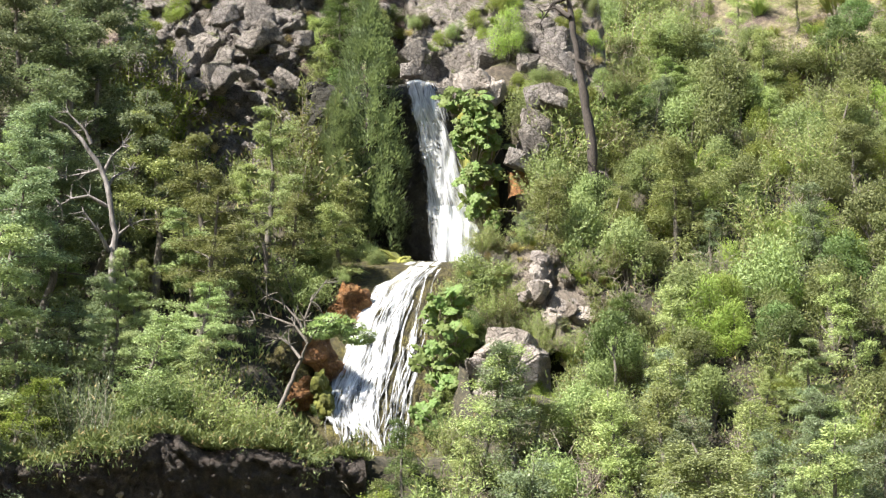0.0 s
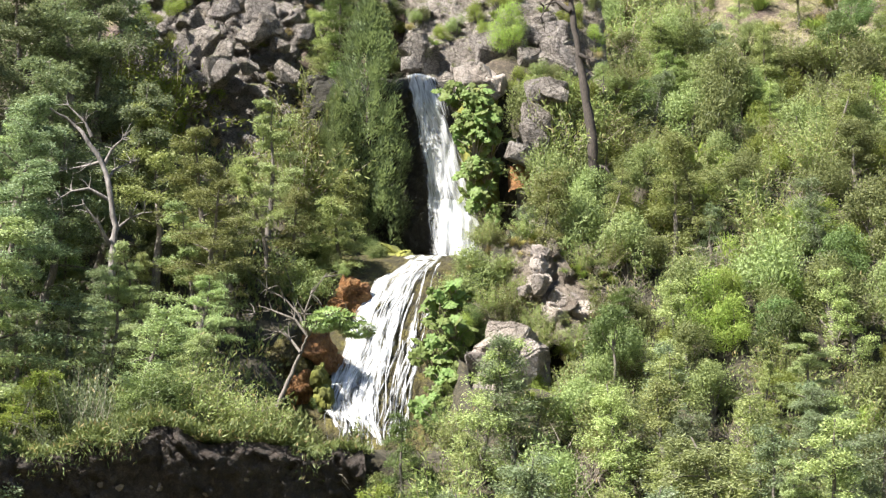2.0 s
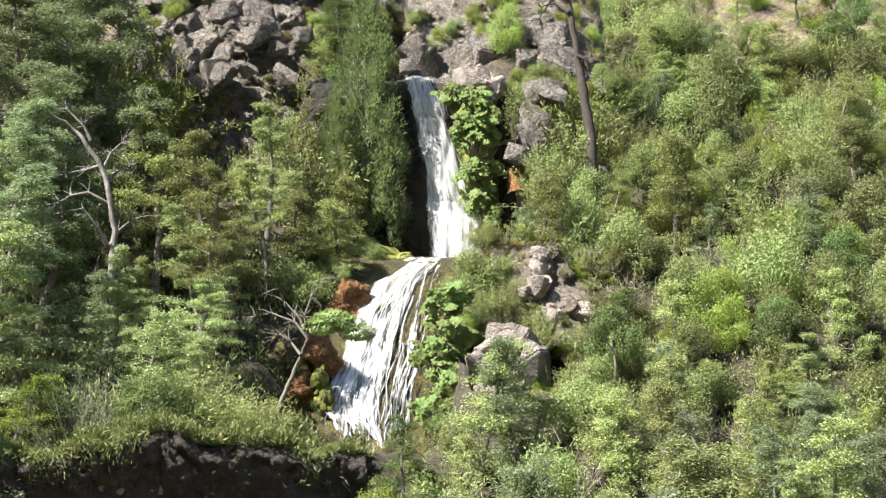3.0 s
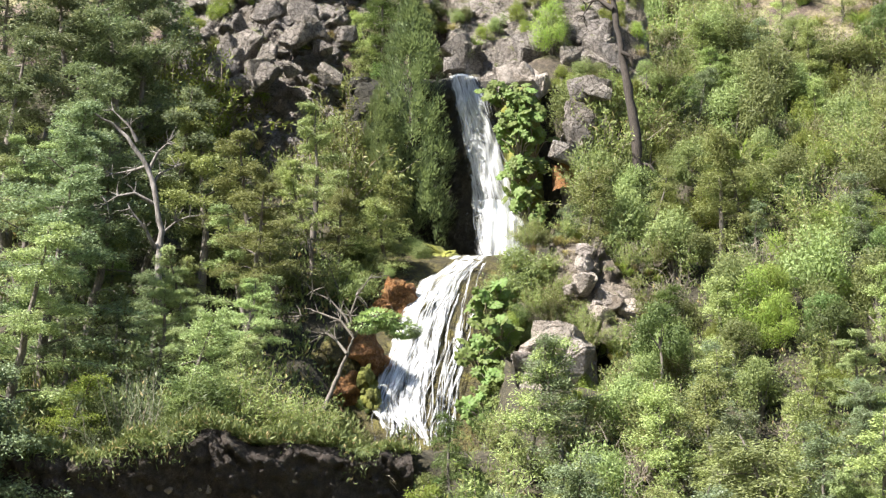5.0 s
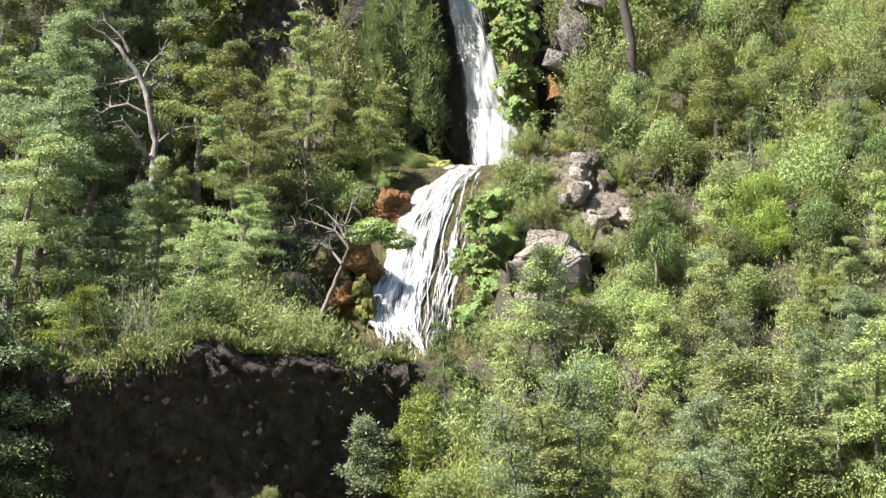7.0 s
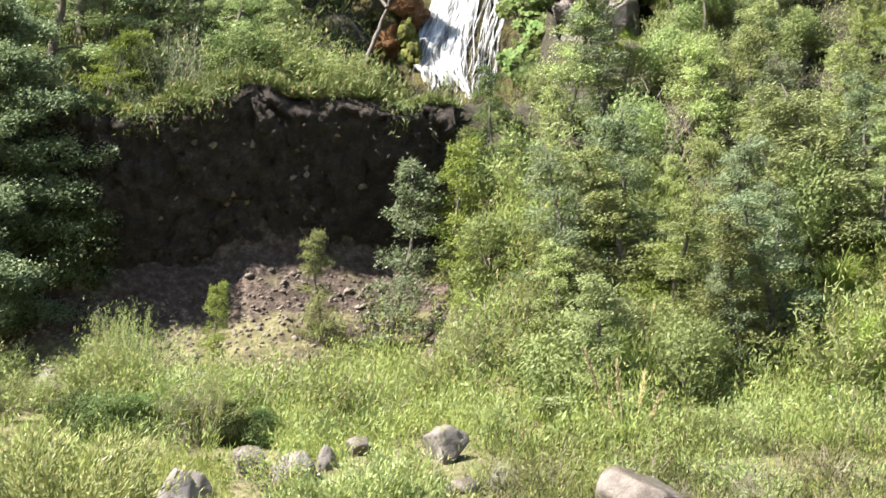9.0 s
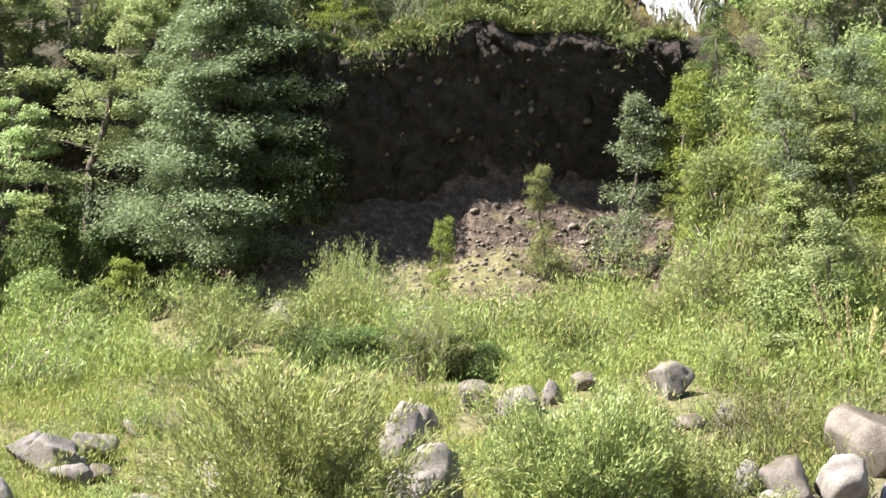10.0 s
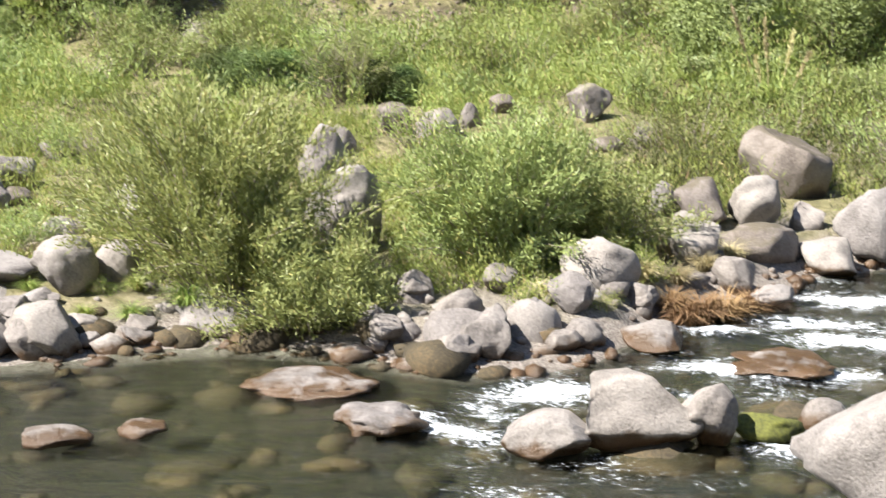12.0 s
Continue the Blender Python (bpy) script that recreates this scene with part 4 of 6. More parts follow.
def make_beech(seed, height=9.0, width=3.0, tiers=16, clear=0.2, leaf=0.125, taper=0.78, per=150, fans=9, thick=0.07, vary=1.0):
    """Southern beech: a bent trunk with level, layered sprays of small leaves."""
    r = np.random.default_rng(seed)
    trunk, crown, limbs = Pile(), Pile(), []
    clear = clear * (1 + vary * r.uniform(-0.2, 0.9))
    path = twig_path((0, 0, -0.3), (r.normal() * 0.06, r.normal() * 0.06, 1), height * 1.02, 0.1, 9, r)
    path[:, :2] *= 0.6
    trunk.tube(path, np.linspace(height * 0.024, 0.02, 10), 8)
    for k in range(tiers):
        f = clear + (1 - clear) * (k + r.uniform(0, 1)) / tiers
        i = min(int(f * 9), 8)
        base = path[i] + (path[i + 1] - path[i]) * (f * 9 - i)
        reach = width * (1 - taper * (f - clear) / (1 - clear)) * r.uniform(0.55, 1.05) + 0.25
        a = k * 2.4 + r.uniform(-0.5, 0.5)
        limb = twig_path(base, (math.cos(a), math.sin(a), r.uniform(0.05, 0.4)), reach, -0.02, 5, r)
        wood = Pile()
        wood.tube(limb, np.linspace(0.05 * height / 9, 0.008, 6), 4)
        if k % 2 == 0 or height > 6:
            limbs.append(wood.mesh("limb"))
        for j in range(fans):
            g = r.uniform(0.3, 1.02)
            ii = min(int(g * 5), 4)
            c = limb[ii] + (limb[ii + 1] - limb[ii]) * (g * 5 - ii) + np.array([*r.normal(size=2) * 0.28 * reach / 2, r.normal() * 0.1])
            rad = r.uniform(0.3, 0.62) * (0.55 + 0.2 * reach)
            th, rr = r.uniform(0, 6.283, per), np.sqrt(r.uniform(0, 1, per)) * rad
            p = c + np.stack([np.cos(th) * rr, np.sin(th) * rr, r.normal(size=per) * thick - 0.3 * rr ** 2 / rad], -1)
            way = np.stack([np.cos(th), np.sin(th), r.uniform(-0.5, 0.25, per)], -1) + unit(per, r) * 0.6
            crown.leaves(p, way, unit(per, r) * 0.6 + np.stack([np.cos(th) * 0.5, np.sin(th) * 0.5, 0.7 + 0 * th], -1), leaf * r.uniform(0.55, 1.2, per), leaf * 0.36 * r.uniform(0.7, 1.2, per))
    return (trunk.mesh("trunk", True), crown.mesh("crown"), *limbs)


def make_cypress(seed, height=13.0, width=1.7, n=9000):
    """Narrow dense conifer."""
    r = np.random.default_rng(seed)
    trunk, crown = Pile(), Pile()
    trunk.tube(np.array([[0, 0, -0.5], [0.05, 0, height * 0.5], [0, 0.05, height]]), [0.22, 0.14, 0.02], 8)
    tufts = 420
    h = r.uniform(0.0, 1, tufts)
    a = r.uniform(0, 6.283, tufts)
    rad = width * np.interp(h, [0, 0.1, 0.45, 0.85, 1], [0.8, 1.0, 0.92, 0.5, 0.08]) * r.uniform(0.4, 1.08, tufts)
    c = np.stack([np.cos(a) * rad * 0.85, np.sin(a) * rad * 0.85, h * height], -1)
    k = r.integers(0, tufts, n)
    d = unit(n, r)
    p = c[k] + d * np.array([0.34, 0.34, 0.7]) * r.uniform(0.3, 1.0, (n, 1))
    out = np.stack([np.cos(a), np.sin(a), 0 * a], -1)[k]
    crown.leaves(p, d * 0.6 + [0, 0, 0.9] + out * 0.5, out + d * 0.9, 0.19 * r.uniform(0.6, 1.3, n), 0.07)
    return trunk.mesh("trunk", True), crown.mesh("crown")


def make_willow(seed, stems=60, per=170, height=3.6, leaf=0.1, fan=0.6):
    """Riverside willow: wands fanning from the foot, narrow leaves all along."""
    r = np.random.default_rng(seed)
    wood, crown = Pile(), Pile()
    for _ in range(stems):
        a, lean = r.uniform(0, 6.283), abs(r.normal()) * fan
        path = twig_path((0.25 * math.cos(a), 0.2 * math.sin(a), -0.1), (math.cos(a) * lean, math.sin(a) * lean, 1), height * r.uniform(0.5, 1.0), -0.02, 8, r)
        wood.tube(path, np.linspace(0.022, 0.004, len(path)), 3)
        t = 8 * np.sqrt(r.uniform(0.02, 1, per))
        i = np.minimum(t.astype(int), 7)
        p = path[i] + (path[i + 1] - path[i]) * (t - i)[:, None] + r.normal(size=(per, 3)) * 0.1
        way = unit(per, r) * 0.8 + (path[i + 1] - path[i]) * 2.4 + [0, 0, 0.25]
        crown.leaves(p, way, unit(per, r), leaf * r.uniform(0.6, 1.5, per), leaf * 0.24)
    return wood.mesh("stems"), crown.mesh("foliage")


def make_tussock(seed, blades=260, height=0.9):
    r = np.random.default_rng(seed)
    crown = Pile()
    for k in range(3):
        n = blades // 3
        a, lean = r.uniform(0, 6.283, n), r.uniform(0.1, 0.9, n)
        d1 = np.stack([np.cos(a) * lean, np.sin(a) * lean, np.ones(n)], -1)
        d1 /= np.linalg.norm(d1, axis=1)[:, None]
        L = height * r.uniform(0.5, 1.1, n)
        foot = np.stack([np.cos(a), np.sin(a), 0 * a], -1) * r.uniform(0, 0.15, (n, 1))
        side = np.stack([-np.sin(a), np.cos(a), 0 * a], -1) * 0.012
        mid = foot + d1 * (L * 0.6)[:, None]
        tip = mid + (d1 + np.stack([np.cos(a), np.sin(a), -0.6 - lean], -1) * 0.7) * (L * 0.4)[:, None]
        v = np.stack([foot - side, foot + side, mid + side, mid - side, mid - side, mid + side, tip + side * 0.2, tip - side * 0.2], 1).reshape(-1, 3)
        crown.add(v, np.arange(8 * n).reshape(-1, 4))
    return crown.mesh("blades")


def make_dead(seed, height=1.6, twigs=28):
    """Dry bush of bare grey twigs."""
    r = np.random.default_rng(seed)
    wood = Pile()
    for _ in range(twigs):
        a, lean = r.uniform(0, 6.283), r.uniform(0.1, 1.1)
        path = twig_path((0, 0, -0.05), (math.cos(a) * lean, math.sin(a) * lean, 1), height * r.uniform(0.6, 1), -0.03, 5, r)
        wood.tube(path, np.linspace(0.02, 0.004, 6), 3)
        for _ in range(4):
            i = r.integers(2, 6)
            side = twig_path(path[i], unit(1, r)[0] + [0, 0, 0.4], height * 0.3, 0, 3, r)
            wood.tube(side, np.linspace(0.01, 0.003, 4), 3)
    return wood.mesh("twigs")


KINDS = {}


def plant(species, x, y, size=1.0, turn=None, leaf=None, tall=1.0, top=None, wide=1.0):
    """Stands one plant of a species on the ground, to a size or up to the height top; alike plants share their meshes."""
    name, label, category, group, builder, variants, names, mats = SPECIES[species]
    if top is not None and species in ("shrub", "bright") and top - float(ground(x, y)) > 2.6:
        species, leaf = "young", leaf or "young"
        name, label, category, group, builder, variants, names, mats = SPECIES[species]
    k = int(rng.integers(variants))
    key = (species, k, leaf)
    base = float(ground(x, y)) - 0.05
    m = pose(x, y, base, rng.uniform(-5, 5), rng.uniform(-5, 5), rng.uniform(0, 360) if turn is None else turn)
    fresh = key not in KINDS
    if fresh:
        ob = thing(name, LABELS.get((species, leaf), label), category, group)
        made = builder(1000 + 37 * k + len(species))
        made = made if isinstance(made, tuple) else (made,)
        high = max(max(v.co.z for v in me.vertices) for me in made)
        for i, me in enumerate(made):
            nm, mat = (names[i], mats[i]) if i < len(names) else ("limb", mats[0])
            piece = part(nm, me, LEAF[leaf] if leaf and nm in ("crown", "foliage") else mat, ob)
            if nm in ("stem", "cane", "branchwork"):
                tagged(piece, kind="stuff")
        KINDS[key] = ob, high
    src, high = KINDS[key]
    if top is not None:
        whole = max(top - base, 0.7) / high
        scale = Vector((whole ** 0.8 * wide, whole ** 0.8 * wide, whole))
    else:
        scale = Vector((size * wide, size * wide, size * tall))
    if fresh:
        src.matrix_basis = m @ Matrix.Diagonal((*scale, 1))
        return src
    keep = src.scale.copy()
    src.scale = scale
    ob = copy_thing(src, m)
    src.scale = keep
    return ob


LABELS = {
    ("strawtuft", "rusty"): "rust-brown dry grass tussock at the river bend",
    ("shrub", "dark"): "dark glossy green evergreen bush",
    ("evergreen", "dark"): "dark glossy broad-leaved evergreen tree",
    ("young", "dark"): "dark green conical young tree on the slope",
    ("young", "silver"): "slender grey-green young tree",
    ("beech", "shaded_forest"): "southern beech tree, dark green leaves toned down for woodland shade",
    ("young", "shaded_forest"): "young beech below the dead tree, leaves toned down for shade",
    ("beech", "young"): "southern beech tree with light green sprays",
    ("beech", "silver"): "southern beech tree with silvery sprays",
    ("willow", "silver"): "pale grey-green leafy shrub on the bank's edge",
    ("bamboo", "bright"): "upright clump of bright green foliage below the cliff",
}
SPECIES = {
    "evergreen": ("evergreen_tree", "rounded broad-leaved evergreen tree with dark gaps", "tree", "evergreen trees of the hillside", make_evergreen, 4, ("trunk", "crown"), (BARK, LEAF["evergreen"])),
    "shrub": ("shrub", "dense dark green evergreen shrub on the slope", "shrub", "shrubs of the hillside", make_shrub, 4, ("stem", "crown"), (BARK, LEAF["evergreen"])),
    "bright": ("leafy_bush", "bright yellow-green leafy shrub on the slope", "shrub", "bright shrubs of the hillside", lambda s: make_shrub(s, 8000, 0.086, 11, 0.7), 3, ("stem", "crown"), (BARK, LEAF["bright"])),
    "bamboo": ("bamboo_clump", "arching clump of light green mountain bamboo", "bamboo", "bamboo clumps", make_bamboo, 3, ("cane", "foliage"), (TWIG, LEAF["bamboo"])),
    "beech": ("beech_tree", "southern beech tree with layered dark green sprays", "tree", "beech trees", make_beech, 4, ("trunk", "crown"), (BARK, LEAF["beech"])),
    "young": ("young_beech", "young conical beech tree with light green sprays", "tree", "young beech trees", lambda s: make_beech(s, 5.5, 1.5, 22, 0.05, 0.11, 0.85, 90, 6, 0.08), 4, ("trunk", "crown"), (BARK, LEAF["young"])),
    "dead": ("dead_shrub", "dry shrub of bare grey twigs", "dead shrub", "dry shrubs", make_dead, 2, ("branchwork",), (TWIG,)),
    "strawtuft": ("grass_tussock", "tussock of dry straw-coloured grass on the cliff", "grass", "dry grass tussocks", make_tussock, 3, ("foliage",), (LEAF["straw"],)),
    "tussock": ("grass_tussock", "tussock of arching straw-green grass", "grass", "grass tussocks", make_tussock, 3, ("foliage",), (LEAF["grass"],)),
    "willow": ("willow_shrub", "grey-green riverside willow shrub with slender wands", "shrub", "willow shrubs", make_willow, 2, ("stem", "foliage"), (TWIG, LEAF["willow"])),
    "reed": ("tall_weed", "tall upright leafy weed of the flood plain", "weeds", "tall weeds of the flood plain", lambda s: make_willow(s, 30, 90, 1.9, 0.13, 0.22), 3, ("stem", "foliage"), (TWIG, LEAF["willow"])),
    "herb": ("weed_clump", "clump of tall light green weeds", "weeds", "weed clumps of the flood plain", lambda s: make_willow(s, 26, 46, 1.1, 0.09, 0.35), 3, ("stem", "foliage"), (TWIG, LEAF["grass"])),
}


# ---- stones of the shore and the meadow: middle, half width, height ----
WATERSIDE = [
    (-10.25, 24.42, 0.64, 0.00, 0.80), (-9.29, 24.60, 0.66, 0.00, 0.84), (-8.36, 25.38, 0.62, 0.00, 0.29), (-7.93, 25.69, 0.27, 0.00, 0.35), (-6.81, 26.39, 1.15, 0.00, 0.68),
    (-4.54, 26.75, 0.20, 0.00, 0.51), (-3.94, 25.47, 0.28, 0.00, 0.44), (-3.90, 26.53, 0.22, 0.00, 0.32), (-3.06, 25.19, 0.56, 0.00, 0.71), (-3.24, 26.22, 0.42, 0.15, 0.79),
    (-2.12, 25.91, 0.50, 0.00, 0.72), (-1.35, 25.79, 0.37, 0.00, 0.48), (-0.64, 27.61, 0.40, 0.00, 0.65), (-1.55, 27.45, 0.62, 0.25, 0.69),
]
INLAND = [
    (-9.59, 26.61, 0.53, 0.46, 1.45), (-8.99, 27.32, 0.40, 0.54, 1.18), (-10.39, 30.10, 0.26, 0.74, 1.35), (-10.39, 28.62, 0.34, 0.71, 1.32), (-13.15, 28.71, 0.48, 0.65, 1.65),
    (-11.94, 27.40, 0.39, 0.63, 1.02), (-11.83, 26.32, 0.37, 0.49, 0.87), (-10.94, 26.89, 0.85, 0.55, 1.02), (-10.73, 26.08, 0.50, 0.41, 0.73), (-4.02, 26.88, 0.31, 0.35, 0.92),
    (-4.58, 27.42, 0.28, 0.43, 0.77), (-9.90, 26.01, 0.35, 0.39, 0.69), (-1.14, 27.77, 0.65, 0.45, 1.36),
]
BEND = [
    (2.34, 36.14, 0.88, 0.55, 1.99), (1.53, 32.82, 0.58, 0.47, 1.52), (3.56, 32.50, 0.68, 0.10, 1.40), (2.44, 33.22, 0.38, 0.26, 0.93), (1.50, 31.33, 0.76, 0.00, 0.91),
    (2.79, 31.56, 0.60, 0.00, 0.63), (0.31, 30.25, 0.52, 0.42, 1.24), (-0.23, 32.90, 0.30, 0.75, 1.35), (0.51, 32.51, 0.50, 0.66, 1.50), (0.91, 29.62, 0.45, 0.00, 0.23),
    (1.69, 29.22, 0.45, 0.00, 0.24), (-0.24, 26.23, 0.52, 0.00, 0.30), (4.6, 33.6, 0.7, 0.1, 1.1), (5.9, 34.6, 0.8, 0.2, 1.3),
]
FIELD = [
    (-7.11, 35.32, 0.55, 0.79, 2.02), (-6.56, 41.29, 0.48, 1.00, 1.73), (-5.41, 40.21, 0.54, 1.00, 1.73), (-4.81, 41.35, 0.28, 1.09, 1.73), (-4.17, 42.91, 0.35, 1.24, 1.75),
    (-2.04, 42.35, 0.55, 1.16, 2.10), (-0.69, 40.53, 0.43, 0.84, 1.43), (-1.57, 39.49, 0.45, 0.92, 1.24), (-5.06, 36.73, 0.20, 0.77, 1.07), (-7.39, 38.45, 0.42, 0.89, 1.56),
    (-12.47, 32.10, 0.38, 0.79, 1.21), (-13.06, 36.29, 0.50, 1.01, 1.48), (-14.29, 52.36, 0.58, 2.18, 2.70), (-13.88, 51.09, 0.68, 1.83, 2.38), (-12.46, 50.11, 0.34, 1.67, 2.50),
    (-15.11, 50.81, 0.74, 1.79, 2.28), (-10.76, 52.18, 0.55, 2.01, 2.55),
]


def boulders(rows, labels, group, rocks, start, blocks=()):
    for i, spot in enumerate(rows):
        boulder(labels[i % len(labels)], spot, ROCKS[rocks[i % len(rocks)]], blocks[i % 3] if blocks and i % 5 != 2 else (start + 5 * i) % 14, rng.uniform(-35, 35), rng.uniform(0.75, 1.0), group=group, tilt=rng.uniform(-6, 6))


boulders(WATERSIDE, ["pale boulder with a brown waterline stain", "weathered grey boulder at the water's edge"], BESIDE, ("river", "pale", "river"), 0)
boulders(INLAND, ["pale grey rounded boulder on the shingle", "pinkish grey weathered boulder on the shore"], BESIDE, ("dry", "river", "earthy", "dry"), 3)
boulders(BEND, ["pale angular boulder piled at the river bend", "brownish grey boulder piled at the river bend"], BESIDE, ("earthy", "pale", "dry", "river"), 6, (14, 15, 16))
boulders(FIELD, ["grey boulder half sunk in the meadow", "pale cream boulder lying in tall weeds"], "boulders in the meadow", ("field", "earthy", "field"), 9, (17, 18, 19))
for k in range(60):
    x = rng.uniform(-12.5, 1.2)
    y, w = float(shore(x)) + rng.gamma(1.6, 0.7) + 0.1, rng.gamma(3, 0.055) + 0.1
    stone("boulder", "small weathered stone of the river's edge", x, y, w * 1.2, w, w * rng.uniform(0.7, 1.1), rng.uniform(0, 360), k % 14, sink=0.2, tilt=rng.uniform(-20, 20), group=BESIDE)
for k in range(16):
    x, y, w = rng.uniform(-14, -8.5), rng.uniform(27.5, 37), rng.gamma(3, 0.08) + 0.14
    stone("boulder", "weathered pale stone lying among weeds", x, y, w * 1.2, w, w * rng.uniform(0.7, 1.1), rng.uniform(0, 360), k % 14, sink=0.15, tilt=rng.uniform(-15, 15), group=BESIDE)
boulder("tall leaning pale rock between two willows", (-5.5, 29.5, 0.62, 0.3, 2.16), PALE_BOULDER, 15, 30, 0.7, group=BESIDE, tilt=5)
boulder("grey rock behind the willows", (-6.1, 30.6, 0.6, 0.6, 1.5), RIVER_ROCK, 8, 70, group=BESIDE)


def scatter(name, label, spots, sizes, material, seed, detail=1, worn=True):
    """Many small stones as one mesh."""
    r = np.random.default_rng(seed)
    forms = []
    for k in range(6):
        me = stone_mesh("pebble", 700 + k, detail, 5, 0.12, 0.75)
        v = np.array([q.co[:] for q in me.vertices])
        forms.append((v, np.array([p.vertices[:] for p in me.polygons])))
        bpy.data.meshes.remove(me)
    vs, fs, n = [], [], 0
    for p, s in zip(spots, sizes):
        v, fc = forms[r.integers(6)]
        a = r.uniform(0, 6.283)
        c, d = math.cos(a), math.sin(a)
        v = v * [1, r.uniform(0.6, 1), r.uniform(0.6, 1)] @ np.array([[c, d, 0], [-d, c, 0], [0, 0, 1]])
        vs.append(v * s + p), fs.append(fc + n)
        n += len(v)
    ob = part(name, quad_mesh(name, np.concatenate(vs), np.concatenate(fs), worn), material)
    return tagged(ob, label, "stones", kind="stuff")


def on_ground(x, y, lift=0.0):
    return np.stack([x, y, ground(x, y) + lift], -1)


n = 420
x = rng.uniform(-14, 6, n)
y = shore(x) + rng.gamma(1.3, 0.9, n) - 0.5
scatter("shingle", "grey and pinkish river shingle along the water", on_ground(x, y), rng.gamma(2, 0.05, n) + 0.03, RIVER_ROCK, 1)
n = 260
x, y = rng.uniform(-13, 5, n), rng.uniform(17, 26, n)
scatter("bed_stones", "brown stones on the river bed", on_ground(x, y, 0.02), rng.gamma(2.5, 0.1, n) + 0.06, BED_ROCK, 2)
COBBLES = [stone_mesh("cobble", 730 + k, 2, 9, 0.1, 0.8) for k in range(6)]
bank = bpy.data.objects["eroded_bank"]
for k in range(280):
    x, z = rng.uniform(-18, -2.8), rng.uniform(4.4, 10)
    size = min(rng.gamma(2, 0.05) + 0.05, 0.24)
    cobble = part("stone", COBBLES[k % 6], SCREE_ROCK, bank)
    cobble.matrix_basis = pose(x, float(bank_depth(x, z)) - 0.08, z, rng.uniform(-30, 30), rng.uniform(-30, 30), rng.uniform(0, 360)) @ Matrix.Diagonal((size, size, size, 1))
n = 2200
x = rng.uniform(-16, -2.0, n)
y = 59.4 - bank_turn(x) - rng.gamma(1.5, 1.2, n)
scatter("scree", "rubble at the foot of the eroded bank", on_ground(x, y), rng.gamma(1.5, 0.03, n) + 0.015, SCREE_ROCK, 4, 1, False)
n = 350
x, y = rng.uniform(-16, 8, n), rng.uniform(87, 97, n)
scatter("cliff_rubble", "broken rock and ledges of the upper cliffs", on_ground(x, y), rng.gamma(2, 0.1, n) + 0.06, CLIFF_ROCK, 5, 2, False)

# ---- plants that can be told apart: kind, place, height of the top, breadth, foliage ----
FOREST_A = [
    ("beech", -12.4, 66.5, 18.3, 0.90, None),
    ("beech", -20.3, 82.0, 34.8, 1.20, "shaded_forest"),
    ("beech", -17.4, 80.0, 33.6, 1.20, "shaded_forest"),
    ("beech", -15.9, 82.0, 33.7, 1.00, "shaded_forest"),
    ("beech", -17.2, 75.0, 29.1, 1.20, "shaded_forest"),
    ("beech", -15.1, 76.0, 28.1, 1.00, "shaded_forest"),
    ("beech", -17.6, 70.0, 25.8, 1.10, "shaded_forest"),
    ("beech", -16.4, 72.0, 25.0, 1.10, "shaded_forest"),
    ("beech", -12.0, 74.0, 27.2, 1.00, "young"),
    ("beech", -8.8, 73.5, 25.0, 1.20, "young"),
    ("beech", -9.6, 70.0, 22.9, 0.90, "young"),
    ("beech", -7.6, 76.0, 24.6, 0.90, "young"),
    ("young", -10.8, 61.5, 16.2, 1.00, "beech"),
    ("beech", -9.4, 67.0, 18.2, 1.00, None),
    ("beech", -15.6, 64.6, 17.2, 1.00, "shaded_forest"),
    ("beech", -16.8, 66.0, 21.9, 1.10, "shaded_forest"),
    ("beech", -10.5, 67.0, 19.3, 0.90, None),
    ("young", -9.2, 64.5, 15.6, 1.10, "beech"),
    ("young", -13.9, 65.0, 16.4, 1.20, "shaded_forest"),
    ("young", -12.9, 68.0, 18.6, 1.10, "shaded_forest"),
    ("bamboo", -6.7, 84.0, 31.1, 1.00, None),
    ("bamboo", -7.1, 82.0, 28.7, 1.00, None),
]
FOREST_D = [
    ("beech", -22.5, 88.0, 40.0, 1.10, "shaded_forest"),
    ("beech", -19.2, 87.0, 39.5, 1.00, "shaded_forest"),
    ("beech", -24.5, 84.0, 36.0, 1.20, "shaded_forest"),
    ("beech", -21.8, 78.0, 31.5, 1.10, "shaded_forest"),
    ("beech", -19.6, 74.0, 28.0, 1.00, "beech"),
    ("beech", -17.3, 85.5, 38.0, 0.90, "shaded_forest"),
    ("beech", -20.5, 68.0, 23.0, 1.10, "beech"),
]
# unseen trees left of the view, added to throw shade behind the big beech
SHADE_TREES = [
    ("beech", -30.5, 47.5, 14.0, 1.20, "shaded_forest"),
    ("beech", -31.5, 53.5, 16.0, 1.20, "shaded_forest"),
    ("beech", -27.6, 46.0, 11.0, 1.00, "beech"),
    ("beech", -33.5, 50.5, 17.0, 1.20, "shaded_forest"),
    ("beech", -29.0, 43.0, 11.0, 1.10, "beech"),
]
